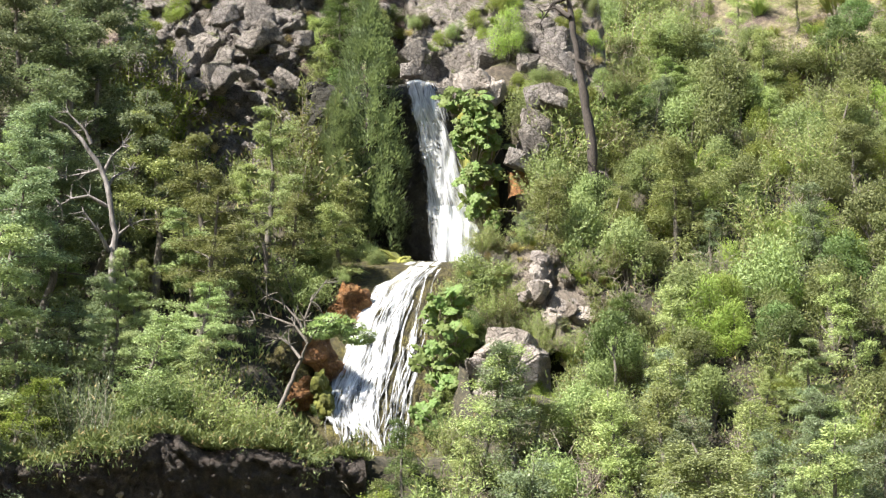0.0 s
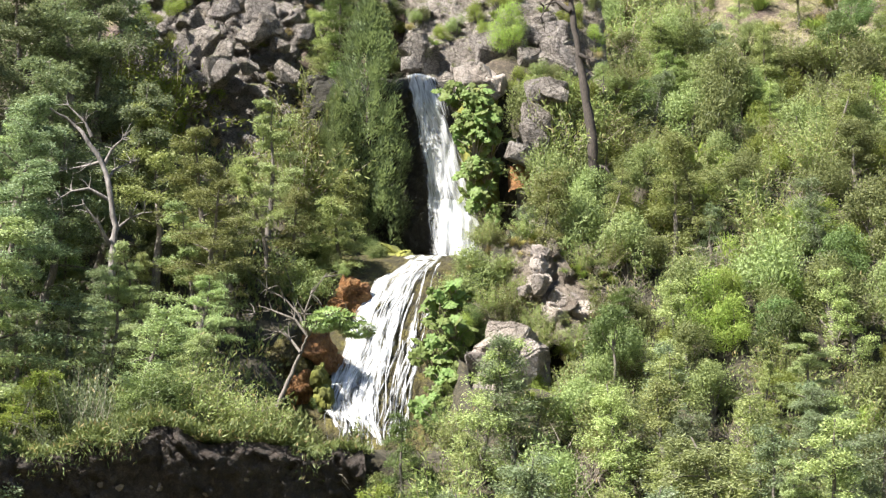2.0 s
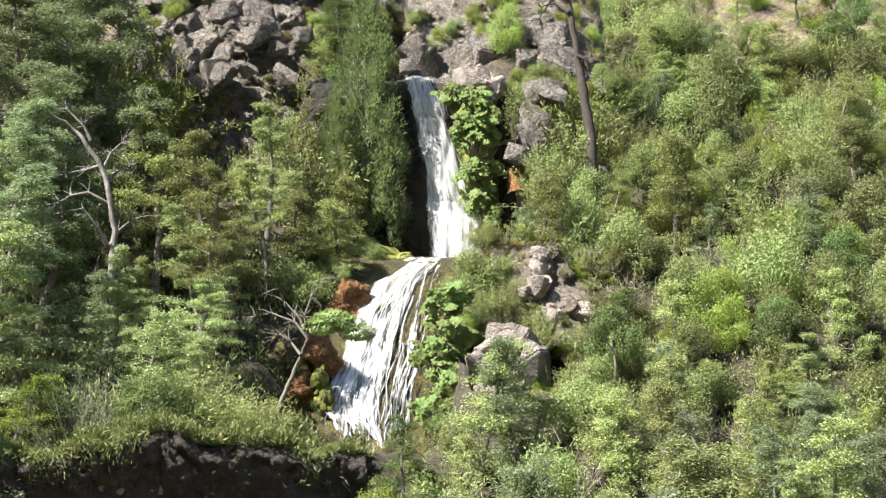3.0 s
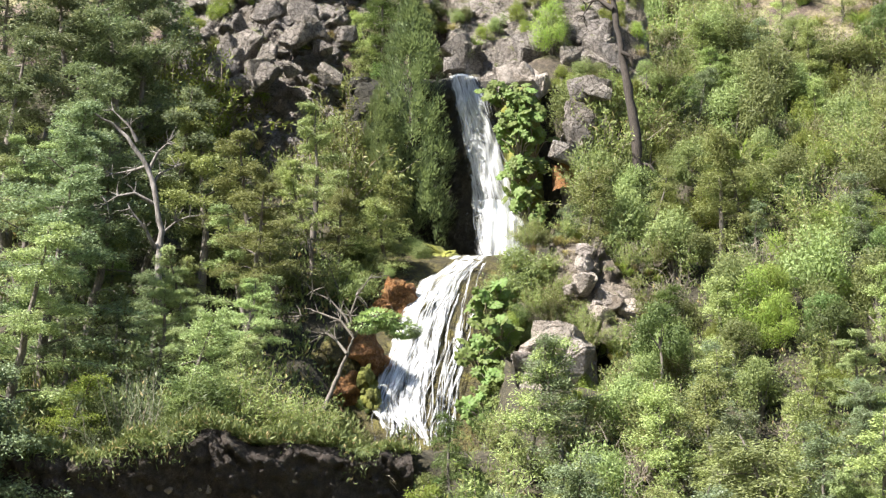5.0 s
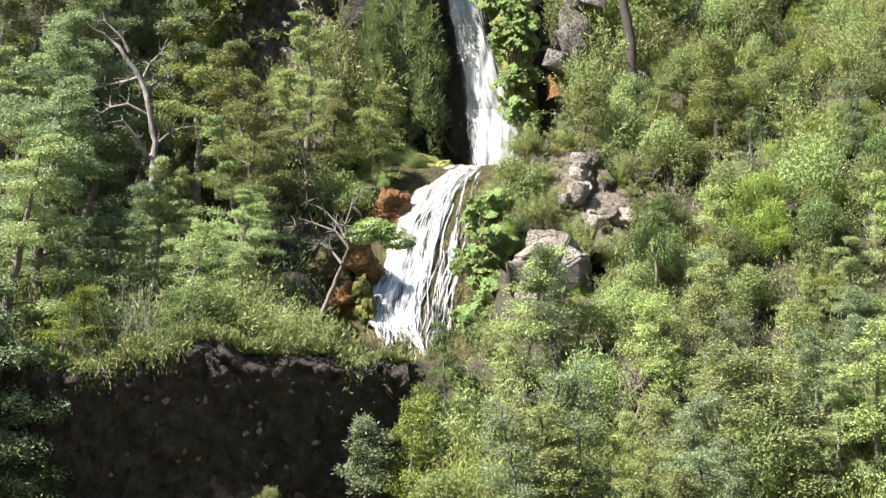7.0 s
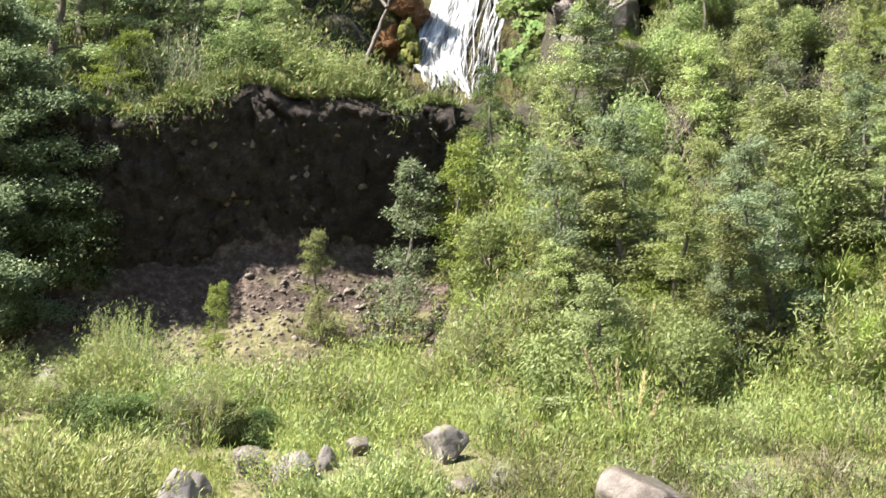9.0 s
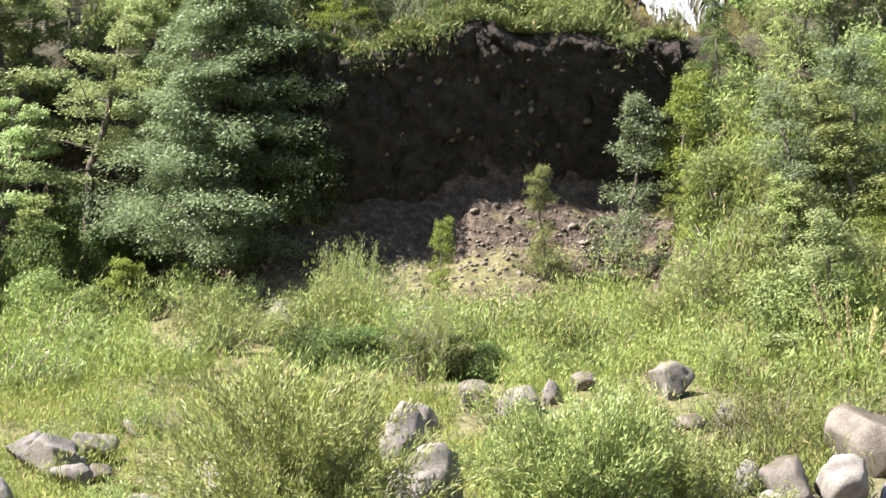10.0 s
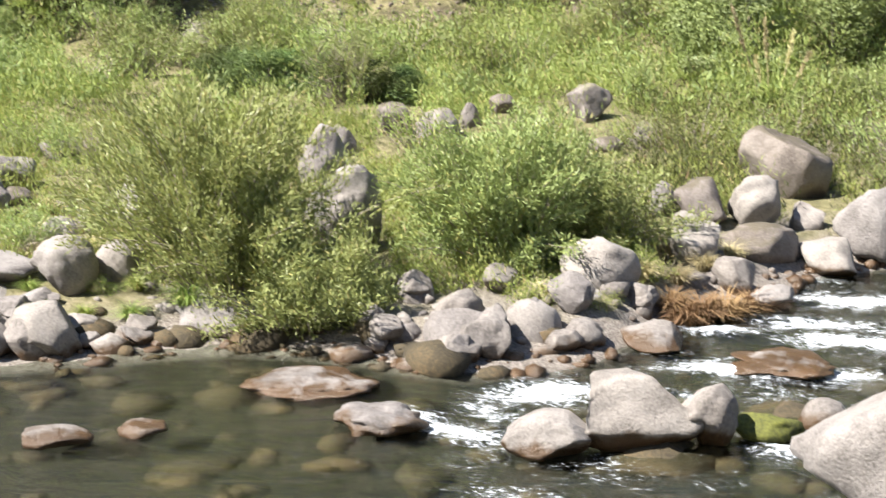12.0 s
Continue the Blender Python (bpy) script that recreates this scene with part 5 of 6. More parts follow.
FOREST_B = [
    ("bamboo", -14.7, 87.0, 33.5, 1.00, "bright"),
    ("bamboo", -15.6, 88.0, 34.4, 1.00, "bright"),
    ("shrub", -6.5, 76.0, 23.5, 1.20, None),
    ("shrub", -4.6, 77.0, 23.0, 1.30, None),
    ("shrub", -5.7, 79.0, 25.0, 1.10, None),
    ("shrub", -3.2, 78.6, 21.5, 1.00, "dark"),
    ("shrub", -3.0, 78.3, 21.4, 0.90, "evergreen"),
    ("shrub", -6.3, 74.5, 20.3, 1.20, "evergreen"),
    ("shrub", -4.6, 76.4, 20.6, 0.90, "evergreen"),
    ("dead", -6.2, 72.0, 16.6, 0.90, None),
    ("bright", -2.6, 91.0, 35.7, 1.20, "bright"),
    ("willow", -11.8, 58.7, 13.9, 0.90, "silver"),
    ("shrub", -12.9, 58.6, 12.6, 1.00, "dark"),
    ("shrub", -9.6, 60.0, 13.8, 1.30, "dark"),
    ("shrub", -10.3, 59.1, 12.9, 1.20, "evergreen"),
    ("bright", -14.0, 58.1, 13.5, 1.20, "bright"),
    ("bamboo", -8.4, 60.6, 14.0, 1.00, "bamboo"),
    ("bamboo", -7.4, 60.8, 13.6, 1.00, "bamboo"),
    ("bamboo", -6.6, 61.0, 13.3, 1.00, "bamboo"),
    ("bamboo", -5.9, 61.5, 13.2, 0.90, "bamboo"),
    ("bamboo", -5.2, 62.0, 12.2, 0.90, "bamboo"),
]
FOREST_C = [
    ("bamboo", -4.4, 62.2, 11.6, 0.90, "bamboo"),
    ("bamboo", -8.9, 61.5, 14.5, 1.00, "bamboo"),
    ("shrub", -2.9, 61.8, 10.4, 1.00, "dark"),
    ("shrub", -1.2, 62.4, 11.0, 1.10, "evergreen"),
]
SLOPE_A = [
    ("beech", 13.2, 90.0, 33.4, 1.30, "evergreen"),
    ("shrub", 20.6, 97.0, 36.6, 1.60, "evergreen"),
    ("shrub", 17.7, 95.0, 34.8, 1.30, "evergreen"),
    ("shrub", 10.2, 92.0, 36.1, 1.50, "evergreen"),
    ("shrub", 11.7, 90.0, 34.0, 1.30, "evergreen"),
    ("bright", 15.7, 82.0, 27.0, 1.00, "bright"),
    ("bright", 9.3, 78.0, 23.8, 1.00, "bright"),
    ("young", 6.9, 70.0, 18.4, 1.20, "dark"),
    ("shrub", 2.0, 73.6, 19.6, 1.30, "dark"),
    ("shrub", 0.4, 73.6, 18.9, 0.90, "evergreen"),
    ("bamboo", 5.6, 83.5, 30.3, 1.00, "bamboo"),
    ("bamboo", 4.9, 81.0, 26.6, 1.00, "bamboo"),
    ("bamboo", 5.6, 80.0, 24.5, 1.00, "bamboo"),
    ("beech", 11.0, 63.0, 14.4, 0.70, "young"),
    ("beech", 12.9, 63.0, 15.4, 1.10, "beech"),
    ("beech", 13.7, 59.0, 13.2, 1.10, "silver"),
    ("young", 3.2, 62.0, 13.1, 1.30, "young"),
    ("dead", 0.4, 64.0, 12.0, 1.20, None),
]
FOOT_A = [
    ("young", 2.9, 53.0, 9.3, 1.30, "young"),
    ("young", 4.0, 52.0, 7.9, 1.20, "young"),
    ("young", 5.5, 50.0, 7.2, 1.20, "young"),
    ("young", 6.9, 51.0, 7.9, 1.20, "silver"),
    ("young", 9.4, 55.0, 11.4, 1.40, "beech"),
    ("beech", 10.6, 55.0, 10.5, 0.80, "beech"),
    ("young", 2.0, 47.5, 5.7, 1.20, "beech"),
    ("young", 1.0, 50.0, 6.5, 1.00, "young"),
    ("bright", -1.2, 54.0, 7.3, 1.30, "evergreen"),
    ("bright", -1.7, 54.0, 6.8, 1.20, "bright"),
    ("bright", 0.0, 54.0, 7.1, 1.20, "young"),
    ("shrub", -0.7, 58.0, 9.9, 1.20, "dark"),
    ("bright", -2.6, 58.5, 9.8, 0.80, "bright"),
    ("young", -4.6, 57.5, 9.2, 0.80, "silver"),
    ("young", -6.6, 56.5, 6.8, 0.70, "young"),
    ("young", -10.3, 58.5, 8.5, 0.60, "young"),
    ("willow", -11.4, 50.0, 4.8, 0.70, "willow"),
    ("willow", -11.8, 49.0, 4.7, 0.70, "willow"),
    ("willow", -8.3, 45.0, 3.7, 0.70, "willow"),
    ("bright", -9.4, 52.0, 5.3, 0.60, "bright"),
    ("dead", -8.5, 45.0, 3.7, 0.70, None),
    ("beech", -26.4, 60.0, 13.3, 1.20, "beech"),
]
FOOT_B = [
    ("beech", -24.8, 62.0, 14.5, 1.10, "beech"),
    ("beech", -28.1, 58.0, 11.2, 1.20, "beech"),
    ("young", -22.8, 54.0, 6.1, 1.20, "young"),
    ("bright", -22.9, 50.0, 4.8, 1.30, "evergreen"),
    ("bright", -21.0, 50.0, 3.9, 1.20, "evergreen"),
    ("bright", -19.9, 52.0, 4.0, 1.20, "bright"),
]
for species, x, y, top, wide, leaf in FOREST_A + FOREST_D + SHADE_TREES + FOREST_B + FOREST_C + SLOPE_A + FOOT_A + FOOT_B:
    plant(species, x, y, leaf=leaf, top=top, wide=wide)


EVERGREENS = [
    (18.2, 96.0, 36.0, 1.6, "evergreen"), (12.2, 90.0, 33.0, 1.2, "evergreen"), (6.4, 66.5, 17.0, 0.8, "dark"), (13.5, 97.0, 36.2, 1.2, "dark"), (15.4, 89.5, 29.5, 1.2, "evergreen"),
    (10.0, 88.5, 32.0, 1.0, "dark"), (13.0, 69.0, 17.2, 1.0, "dark"), (12.2, 79.5, 24.6, 1.1, "evergreen"), (8.4, 74.5, 21.4, 1.0, "evergreen"), (14.0, 79.0, 23.6, 1.0, "dark"),
    (18.5, 86.5, 29.0, 1.1, "dark"), (8.2, 98.0, 37.5, 1.1, "dark"), (9.7, 70.5, 18.2, 1.0, "evergreen"), (7.6, 80.0, 25.2, 0.9, "dark"), (15.8, 77.0, 21.8, 1.0, "evergreen"),
]
for x, y, top, wide, leaf in EVERGREENS:
    plant("evergreen", x, y, leaf=leaf, top=max(top, float(ground(x, y)) + 2.4), wide=wide)


# ---- hillside beside the falls ----
def free_of_rock(x, y):
    mid = float(channel_middle(y))
    if 64 < y < 90 and abs(x - mid) < (3.4 if y < 79 else 4.0) or 1.5 < x < 4.3 and 77.5 < y < 87:
        return False
    if 0.2 < x < 4.0 and 67 < y < 72.3:
        return False
    return not (x < 7 and 86.5 < y < 97 and rng.uniform() < 0.7)


for gy in np.arange(49, 110, 1.8):
    for gx in np.arange(-3, 0.265 * gy + 3, 1.85):
        x, y = gx + rng.uniform(-0.8, 0.8), gy + rng.uniform(-0.8, 0.8)
        pick, size = rng.uniform(), rng.uniform(0.85, 1.85)
        if not free_of_rock(x, y) or (x < -0.3 and y < 66) or (y > 99 and 14 < x < 27 and pick < 0.75):
            continue
        if 0.8 < x < 4.2 and 63 < y < 70.8 or 2.8 < x < 6.4 and 68 < y < 74.5:
            plant("tussock", x, y, size * 0.4)
            continue
        patch = float(vnoise(x * 0.13, y * 0.13, 91))
        low = y < 62
        if not low and pick > 0.94:
            plant("evergreen", x, y, size * rng.uniform(0.45, 0.7), leaf="dark" if rng.uniform() < 0.5 else None)
            continue
        if pick < (0.1 if low else 0.3 + 0.15 * patch):
            plant("shrub", x, y, size, tall=rng.uniform(0.8, 1.3))
        elif pick < (0.22 if low else 0.5):
            plant("bright", x, y, min(size, 1.3) * 0.85, tall=rng.uniform(0.9, 1.4))
        elif pick < (0.42 if low else 0.76):
            plant("bamboo", x, y, size * 0.65)
        elif pick < 0.82:
            plant("young", x, y, size * 0.62, leaf="silver" if rng.uniform() < 0.4 else None)
        elif pick < 0.9:
            plant("dead", x, y, size * 0.9)
        else:
            plant("tussock", x, y, size * 1.7)
for _ in range(110):
    x, z = rng.uniform(-17, -5), rng.uniform(27, 40)
    tuft = plant(("strawtuft", "tussock", "strawtuft", "dead", "bright")[int(rng.integers(5))], x, 90, rng.uniform(0.45, 0.85))
    tuft.location = (x, 87.5 + 0.42 * (z - 26) + 0.02 * (x + 11) ** 2 + 1.2 * float(smooth(-9, -6, x)), z)
for _ in range(45):
    x, z = rng.uniform(-2, 8.5), rng.uniform(32, 38)
    tuft = plant(("strawtuft", "tussock", "shrub", "dead", "bright")[int(rng.integers(5))], x, 90, rng.uniform(0.4, 0.75))
    tuft.location = (x, 86.6 + 0.75 * (z - 31), z)
for _ in range(230):
    x, z = rng.uniform(0.9, 7.2), rng.uniform(12.0, 21.5)
    bare = min(1.0 - abs((x - 2.3) / 1.1), 1.0 - abs((z - 14.6) / 2.0)), min(1.0 - abs((x - 4.2 - 0.4 * (18.5 - z)) / 1.2), 1.0 - abs((z - 18.3) / 2.0))
    if max(bare) > 0.15 + 0.6 * rng.uniform() ** 2:
        continue
    kinds = ("strawtuft", "tussock", "strawtuft", "tussock", "dead", "bamboo") if z > 16.5 else ("tussock", "bright", "bamboo", "shrub", "tussock", "strawtuft")
    tuft = plant(kinds[int(rng.integers(6))], x, 72, rng.uniform(0.25, 0.6))
    tuft.location = (x, (69.5 + 0.33 * (z - 12)) if x < 4.2 and z < 16.3 else 72.2 + 0.75 * (z - 17), z - 0.12)
for _ in range(16):
    x, z = rng.uniform(4.6, 6.4), rng.uniform(25, 31)
    tuft = plant(("tussock", "bamboo", "bright", "strawtuft")[int(rng.integers(4))], x, 83, rng.uniform(0.35, 0.6))
    tuft.location = (x, 83.5 + 0.3 * (z - 24), z - 0.1)
for _ in range(26):
    x, y = rng.uniform(11, 27), rng.uniform(98, 108)
    plant(("strawtuft", "tussock", "dead")[int(rng.integers(3))], x, y, rng.uniform(0.8, 1.5))

for x, y in ((-2.6, 60.6), (-2.0, 59.6), (-1.2, 60.4), (-0.6, 59.0), (-2.4, 58.6), (-0.4, 61.0)):
    plant("shrub" if rng.uniform() < 0.6 else "young", x, y, rng.uniform(0.55, 0.8), leaf=("dark", "evergreen", "young")[int(rng.integers(3))])
for gx in np.arange(-4, 34, 2.2):
    plant(("shrub", "bright", "young", "dead")[int(rng.integers(4))], gx + rng.uniform(-1, 1), rng.uniform(108, 116), rng.uniform(0.8, 1.3))

# ---- small growth round the rust-stained rock ----
for x, y, z in ((-5.2, 73.6, 16.2), (-3.2, 73.4, 16.3), (-5.3, 75.0, 18.9), (-4.4, 75.2, 19.2), (-6.4, 70.2, 12.8), (-4.9, 70.4, 13.0), (-6.3, 71.6, 16.0), (-5.4, 72.0, 16.3), (-5.5, 70.0, 12.5)):
    bush = plant("shrub", x, y, rng.uniform(0.3, 0.45), leaf=("dark", "evergreen")[int(rng.integers(2))])
    bush.location = (x, y, z)

# ---- bushes over the pale face ----
for gx in np.arange(0.7, 4.9, 0.5):
    bush = plant(("shrub", "shrub", "bamboo")[int(rng.integers(3))], gx, 72, rng.uniform(0.5, 0.8), leaf=("dark", "evergreen")[int(rng.integers(2))])
    bush.location = (gx, 72.2 + rng.uniform(-0.3, 0.3), 16.1 + rng.uniform(-0.2, 0.5))

# ---- bushes at the foot of the upper cliffs ----
for _ in range(16):
    plant("shrub" if rng.uniform() < 0.7 else "young", rng.uniform(-7, -2.6), rng.uniform(86.5, 93), rng.uniform(0.7, 1.1), leaf="dark" if rng.uniform() < 0.4 else None)
for gx in np.arange(3.6, 9.2, 0.62):
    bush = plant(("shrub", "bright", "shrub", "bamboo")[int(rng.integers(4))], gx + rng.uniform(-0.3, 0.3), 85, rng.uniform(0.55, 0.9))
    bush.location = (gx, 86.0 + rng.uniform(-0.4, 0.4), 29.9 + rng.uniform(-0.4, 0.9))

# ---- trees and bushes behind the big beech ----
for x, y, h in ((-22.6, 57.0, 9.0), (-25.8, 58.5, 10.0), (-21.0, 59.5, 9.5), (-24.2, 53.5, 7.0), (-28.0, 55.5, 9.0), (-19.6, 61.5, 9.0), (-29.5, 60.0, 11.0), (-16.5, 60.5, 7.5)):
    plant("beech", x, y, top=float(ground(x, y)) + h, wide=1.15)
for x, y in ((-19.4, 56.8), (-16.2, 56.6), (-14.6, 56.2), (-20.8, 55.4), (-22.0, 52.2), (-24.4, 51.4), (-23.0, 57.4), (-18.4, 58.4), (-25.2, 54.6), (-26.6, 56.0), (-21.0, 57.4)):
    plant("shrub", x, y, rng.uniform(1.0, 1.5), leaf="dark", tall=1.3)
for x, y in ((-21.5, 53.5), (-23.5, 55.2), (-25.5, 52.0), (-27.0, 50.5), (-22.8, 50.5), (-20.3, 51.8), (-15.2, 57.3)):
    plant("shrub", x, y, rng.uniform(0.8, 1.2), leaf="dark" if rng.uniform() < 0.5 else None)

# ---- forest floor and deeper trees on the other side ----
for gy in np.arange(66, 100, 3.4):
    for gx in np.arange(-0.33 * gy - 5, -6, 3.2):
        x, y = gx + rng.uniform(-1.2, 1.2), gy + rng.uniform(-1.2, 1.2)
        pick, size = rng.uniform(), rng.uniform(0.8, 1.15)
        if (y > 86 and -17 < x) or x > -8.5 and y < 78 or (-17 < x < -10.5 and y < 70.5):
            continue
        if y > 80 and -13 < x:
            plant("shrub", x, y, size * 0.8)
        elif pick < 0.3:
            plant("beech", x, y, size * 0.75)
        elif pick < 0.55:
            plant("young", x, y, size * 0.8)
        else:
            plant("shrub", x, y, size * 1.1, leaf="dark")

for _ in range(26):
    x, y = rng.uniform(-0.2, 0.9), rng.uniform(68.5, 77.5)
    plant("shrub" if rng.uniform() < 0.6 else "bright", x, y, rng.uniform(0.4, 0.7), leaf=("dark", "evergreen", "gunnera")[int(rng.integers(3))])
for _ in range(14):
    x, y = rng.uniform(-6.5, -4.6), rng.uniform(76, 82)
    plant("shrub", x, y, rng.uniform(0.5, 0.9), leaf="dark" if rng.uniform() < 0.5 else None)

cypress = thing("cypress_tree", "tall narrow dark green cypress beside the falls", "tree", "cypress trees")
woody, green = make_cypress(5, 13.6, 2.4, 42000)
part("trunk", woody, DARK_BARK, cypress), part("crown", green, LEAF["cypress"], cypress)
cypress.location = (-3.75, 83.9, 21.0)
copy_thing(cypress, pose(-5.2, 82.5, 22.0, 0, 0, 140) @ Matrix.Diagonal((0.6, 0.6, 0.55, 1)))

# ---- big beech of the flood plain, willows ----
big = thing("beech_tree", "broad southern beech tree with silvery layered foliage", "tree", "beech trees")
woody, green, *arms = make_beech(81, 12.0, 5.0, 84, 0.14, 0.14, 0.82, 150, 16, 0.12, 0.0)
part("trunk", woody, DARK_BARK, big), part("crown", green, LEAF["silver"], big)
for arm in arms:
    part("limb", arm, DARK_BARK, big)
big.location = (-17.9, 54.7, float(ground(-17.9, 54.7)) - 0.1)


def willow(x, y, seed, stems, height, fan, scale):
    ob = thing("willow_shrub", "large riverside willow shrub with slender leafy wands", "shrub", "willow shrubs")
    woody, green = make_willow(seed, stems, 360, height, 0.115, fan)
    part("stem", woody, TWIG, ob), part("foliage", green, LEAF["willow"], ob)
    ob.location, ob.scale = (x, y, float(ground(x, y)) - 0.1), (scale, scale, 1)


willow(-6.95, 26.9, 41, 120, 4.0, 0.38, 1.0)
willow(-5.5, 25.9, 42, 60, 1.9, 0.75, 1.0)
willow(-3.0, 28.7, 43, 100, 3.0, 0.42, 0.95)
willow(-1.5, 30.0, 44, 45, 2.2, 0.6, 1.0)


# ---- dead wood ----
def limbs(name, label, stem, branches, thick, material, category="dead tree", twigs=4, seed=0, bend=0.0):
    r = np.random.default_rng(seed)
    ob = thing(name, label, category)
    trunk = Pile()
    stem = np.array(stem, float)
    stem[:, 1] += r.normal(size=len(stem)) * 0.15
    fine = np.stack([np.interp(np.linspace(0, 1, 24), np.linspace(0, 1, len(stem)), stem[:, k]) for k in range(3)], -1)
    fine[1:-1] = (fine[:-2] + fine[1:-1] + fine[2:]) / 3
    fine += r.normal(size=fine.shape) * thick * 0.12
    fine += np.stack([np.interp(np.arange(24), np.arange(0, 28, 4), r.normal(size=7)) for _ in range(3)], -1) * thick * bend * [1, 1, 0]
    trunk.tube(fine, np.linspace(thick, thick * 0.25, 24) * r.uniform(0.85, 1.15, 24), 9)
    part("trunk", trunk.mesh("trunk", True), material, ob)
    for b in branches:
        b = np.array(b, float)
        b[1:, 1] += r.uniform(-0.7, 0.7)
        limb = Pile()
        limb.tube(b + r.normal(size=b.shape) * 0.02, np.linspace(thick * 0.5, 0.02, len(b)), 6)
        branch = part("branch", limb.mesh("branch", True), material, ob)
        for _ in range(twigs):
            i = r.integers(1, len(b))
            t = twig_path(b[i], unit(1, r)[0] + (b[i] - b[i - 1]), r.uniform(0.3, 0.8), 0, 4, r)
            twig = Pile()
            twig.tube(t, np.linspace(0.025, 0.006, 5), 4)
            part("twig", twig.mesh("twig", True), material, branch)
    return ob


limbs("dead_tree", "twisted bleached dead tree with broken limbs",
      [(-13.0, 69, 14.0), (-13.13, 69, 17.64), (-13.24, 69, 19.22), (-13.24, 69, 20.36), (-13.38, 69, 21.73), (-13.56, 69, 22.87), (-14.09, 69, 23.8), (-14.68, 69, 24.44), (-15.49, 69, 24.83)],
      [[(-13.55, 69, 22.64), (-13.29, 69, 23.34), (-12.85, 69, 23.76)], [(-13.36, 69, 21.27), (-14.0, 69, 21.61), (-14.67, 69, 21.49), (-15.11, 69, 21.21)],
       [(-13.2, 69, 19.45), (-13.49, 69, 20.13), (-13.92, 69, 20.58), (-14.15, 69, 20.92)], [(-13.2, 69, 19.45), (-12.94, 69, 20.24), (-12.51, 69, 20.63), (-11.96, 69, 20.82)],
       [(-13.43, 69, 21.95), (-13.14, 69, 22.53), (-12.53, 69, 22.88)], [(-14.09, 69, 23.8), (-14.34, 69, 24.37), (-15.05, 69, 25.07)], [(-13.56, 69, 22.87), (-14.28, 69, 22.82), (-15.17, 69, 22.63)]],
      0.17, DEAD_WOOD, twigs=14, seed=3, bend=1.6)
limbs("dead_tree", "tall bare dark trunk of a dead conifer",
      [(7.25, 82, 24.0), (7.0, 82, 27.0), (6.66, 82, 29.6), (6.3, 82, 32.0), (5.95, 82, 34.2), (5.5, 82, 37.0)],
      [[(6.4, 82, 31.2), (6.8, 82, 31.0), (6.9, 82, 30.4)], [(6.0, 82, 33.4), (5.3, 82, 33.9), (4.7, 82, 33.7)], [(5.8, 82, 34.4), (5.2, 82, 34.2), (4.6, 82, 33.2)], [(7.1, 82, 25.8), (7.6, 82, 25.6), (7.9, 82, 25.0)]],
      0.3, DARK_BARK, twigs=12, seed=5)
leaning = limbs("leaning_tree", "small leaning half-dead tree on the bank's edge",
      [(-6.3, 64, 10.6), (-6.17, 64, 11.67), (-5.91, 64, 12.69), (-5.56, 64, 13.61), (-5.17, 64, 14.64), (-4.88, 64, 15.26)],
      [[(-4.88, 64, 15.26), (-5.4, 64, 15.87), (-6.23, 64, 16.18), (-6.85, 64, 16.07)], [(-4.88, 64, 15.26), (-5.31, 64, 16.08), (-5.83, 64, 16.7), (-6.46, 64, 17.01)],
       [(-4.88, 64, 15.26), (-4.58, 64, 15.77), (-3.97, 64, 16.09), (-3.35, 64, 15.89)], [(-5.17, 64, 14.64), (-5.6, 64, 15.25), (-6.01, 64, 15.46)], [(-4.88, 64, 15.26), (-5.0, 64, 15.98), (-4.8, 64, 16.71), (-4.3, 64, 17.34)]],
      0.13, BARK, "tree", 16, 9)
tuft = Pile()
for cx, cz in ((-4.0, 16.0), (-3.5, 15.8), (-4.4, 15.7), (-3.1, 15.5)):
    d = unit(380, np.random.default_rng(int(-cx * 10)))
    tuft.leaves(np.array([cx, 64.0, cz]) + d * [0.6, 0.5, 0.18], d + [0.3, 0, -0.2], d * 0.6 + [0, 0, 1], 0.2, 0.1)
part("crown", tuft.mesh("crown"), LEAF["beech"], leaning)

# ---- tangled roots on the bank's edge ----
roots = limbs("root_stump", "tangle of bleached roots on the bank's edge", [(-5.3, 61.6, 11.0), (-5.0, 61.2, 10.9), (-4.6, 60.9, 10.6)],
              [[(-5.0, 61.2, 10.9), (-5.0 + 0.9 * math.cos(a), 60.9, 10.8 + 0.5 * math.sin(a)), (-4.9 + 1.5 * math.cos(a), 60.6, 10.3 + 0.6 * math.sin(a))] for a in (-0.4, -0.9, -1.5, -2.2, 0.4, 2.8)], 0.07, TWIG, "stump", 9, 12)


# ---- giant rhubarb by the water ----
def rhubarb_leaf(seed):
    r = np.random.default_rng(seed)
    bm = bmesh.new()
    ring = 22
    mid = bm.verts.new((0, 0, -0.08))
    edge, inner = [], []
    for k in range(ring):
        a = 2 * math.pi * k / ring
        lobe = 0.86 + 0.14 * math.cos(a * 7) + r.uniform(-0.06, 0.06)
        inner.append(bm.verts.new((0.5 * math.cos(a), 0.5 * math.sin(a), 0.02 * math.cos(a * 7))))
        edge.append(bm.verts.new((lobe * math.cos(a), lobe * math.sin(a), 0.07 * math.cos(a * 7) - 0.16)))
    for k in range(ring):
        j = (k + 1) % ring
        bm.faces.new((mid, inner[k], inner[j]))
        bm.faces.new((inner[k], edge[k], edge[j], inner[j]))
    me = bpy.data.meshes.new("leaf")
    bm.to_mesh(me)
    bm.free()
    me.materials.append(LEAF["gunnera"])
    return me


BLADES = [rhubarb_leaf(k) for k in range(3)]


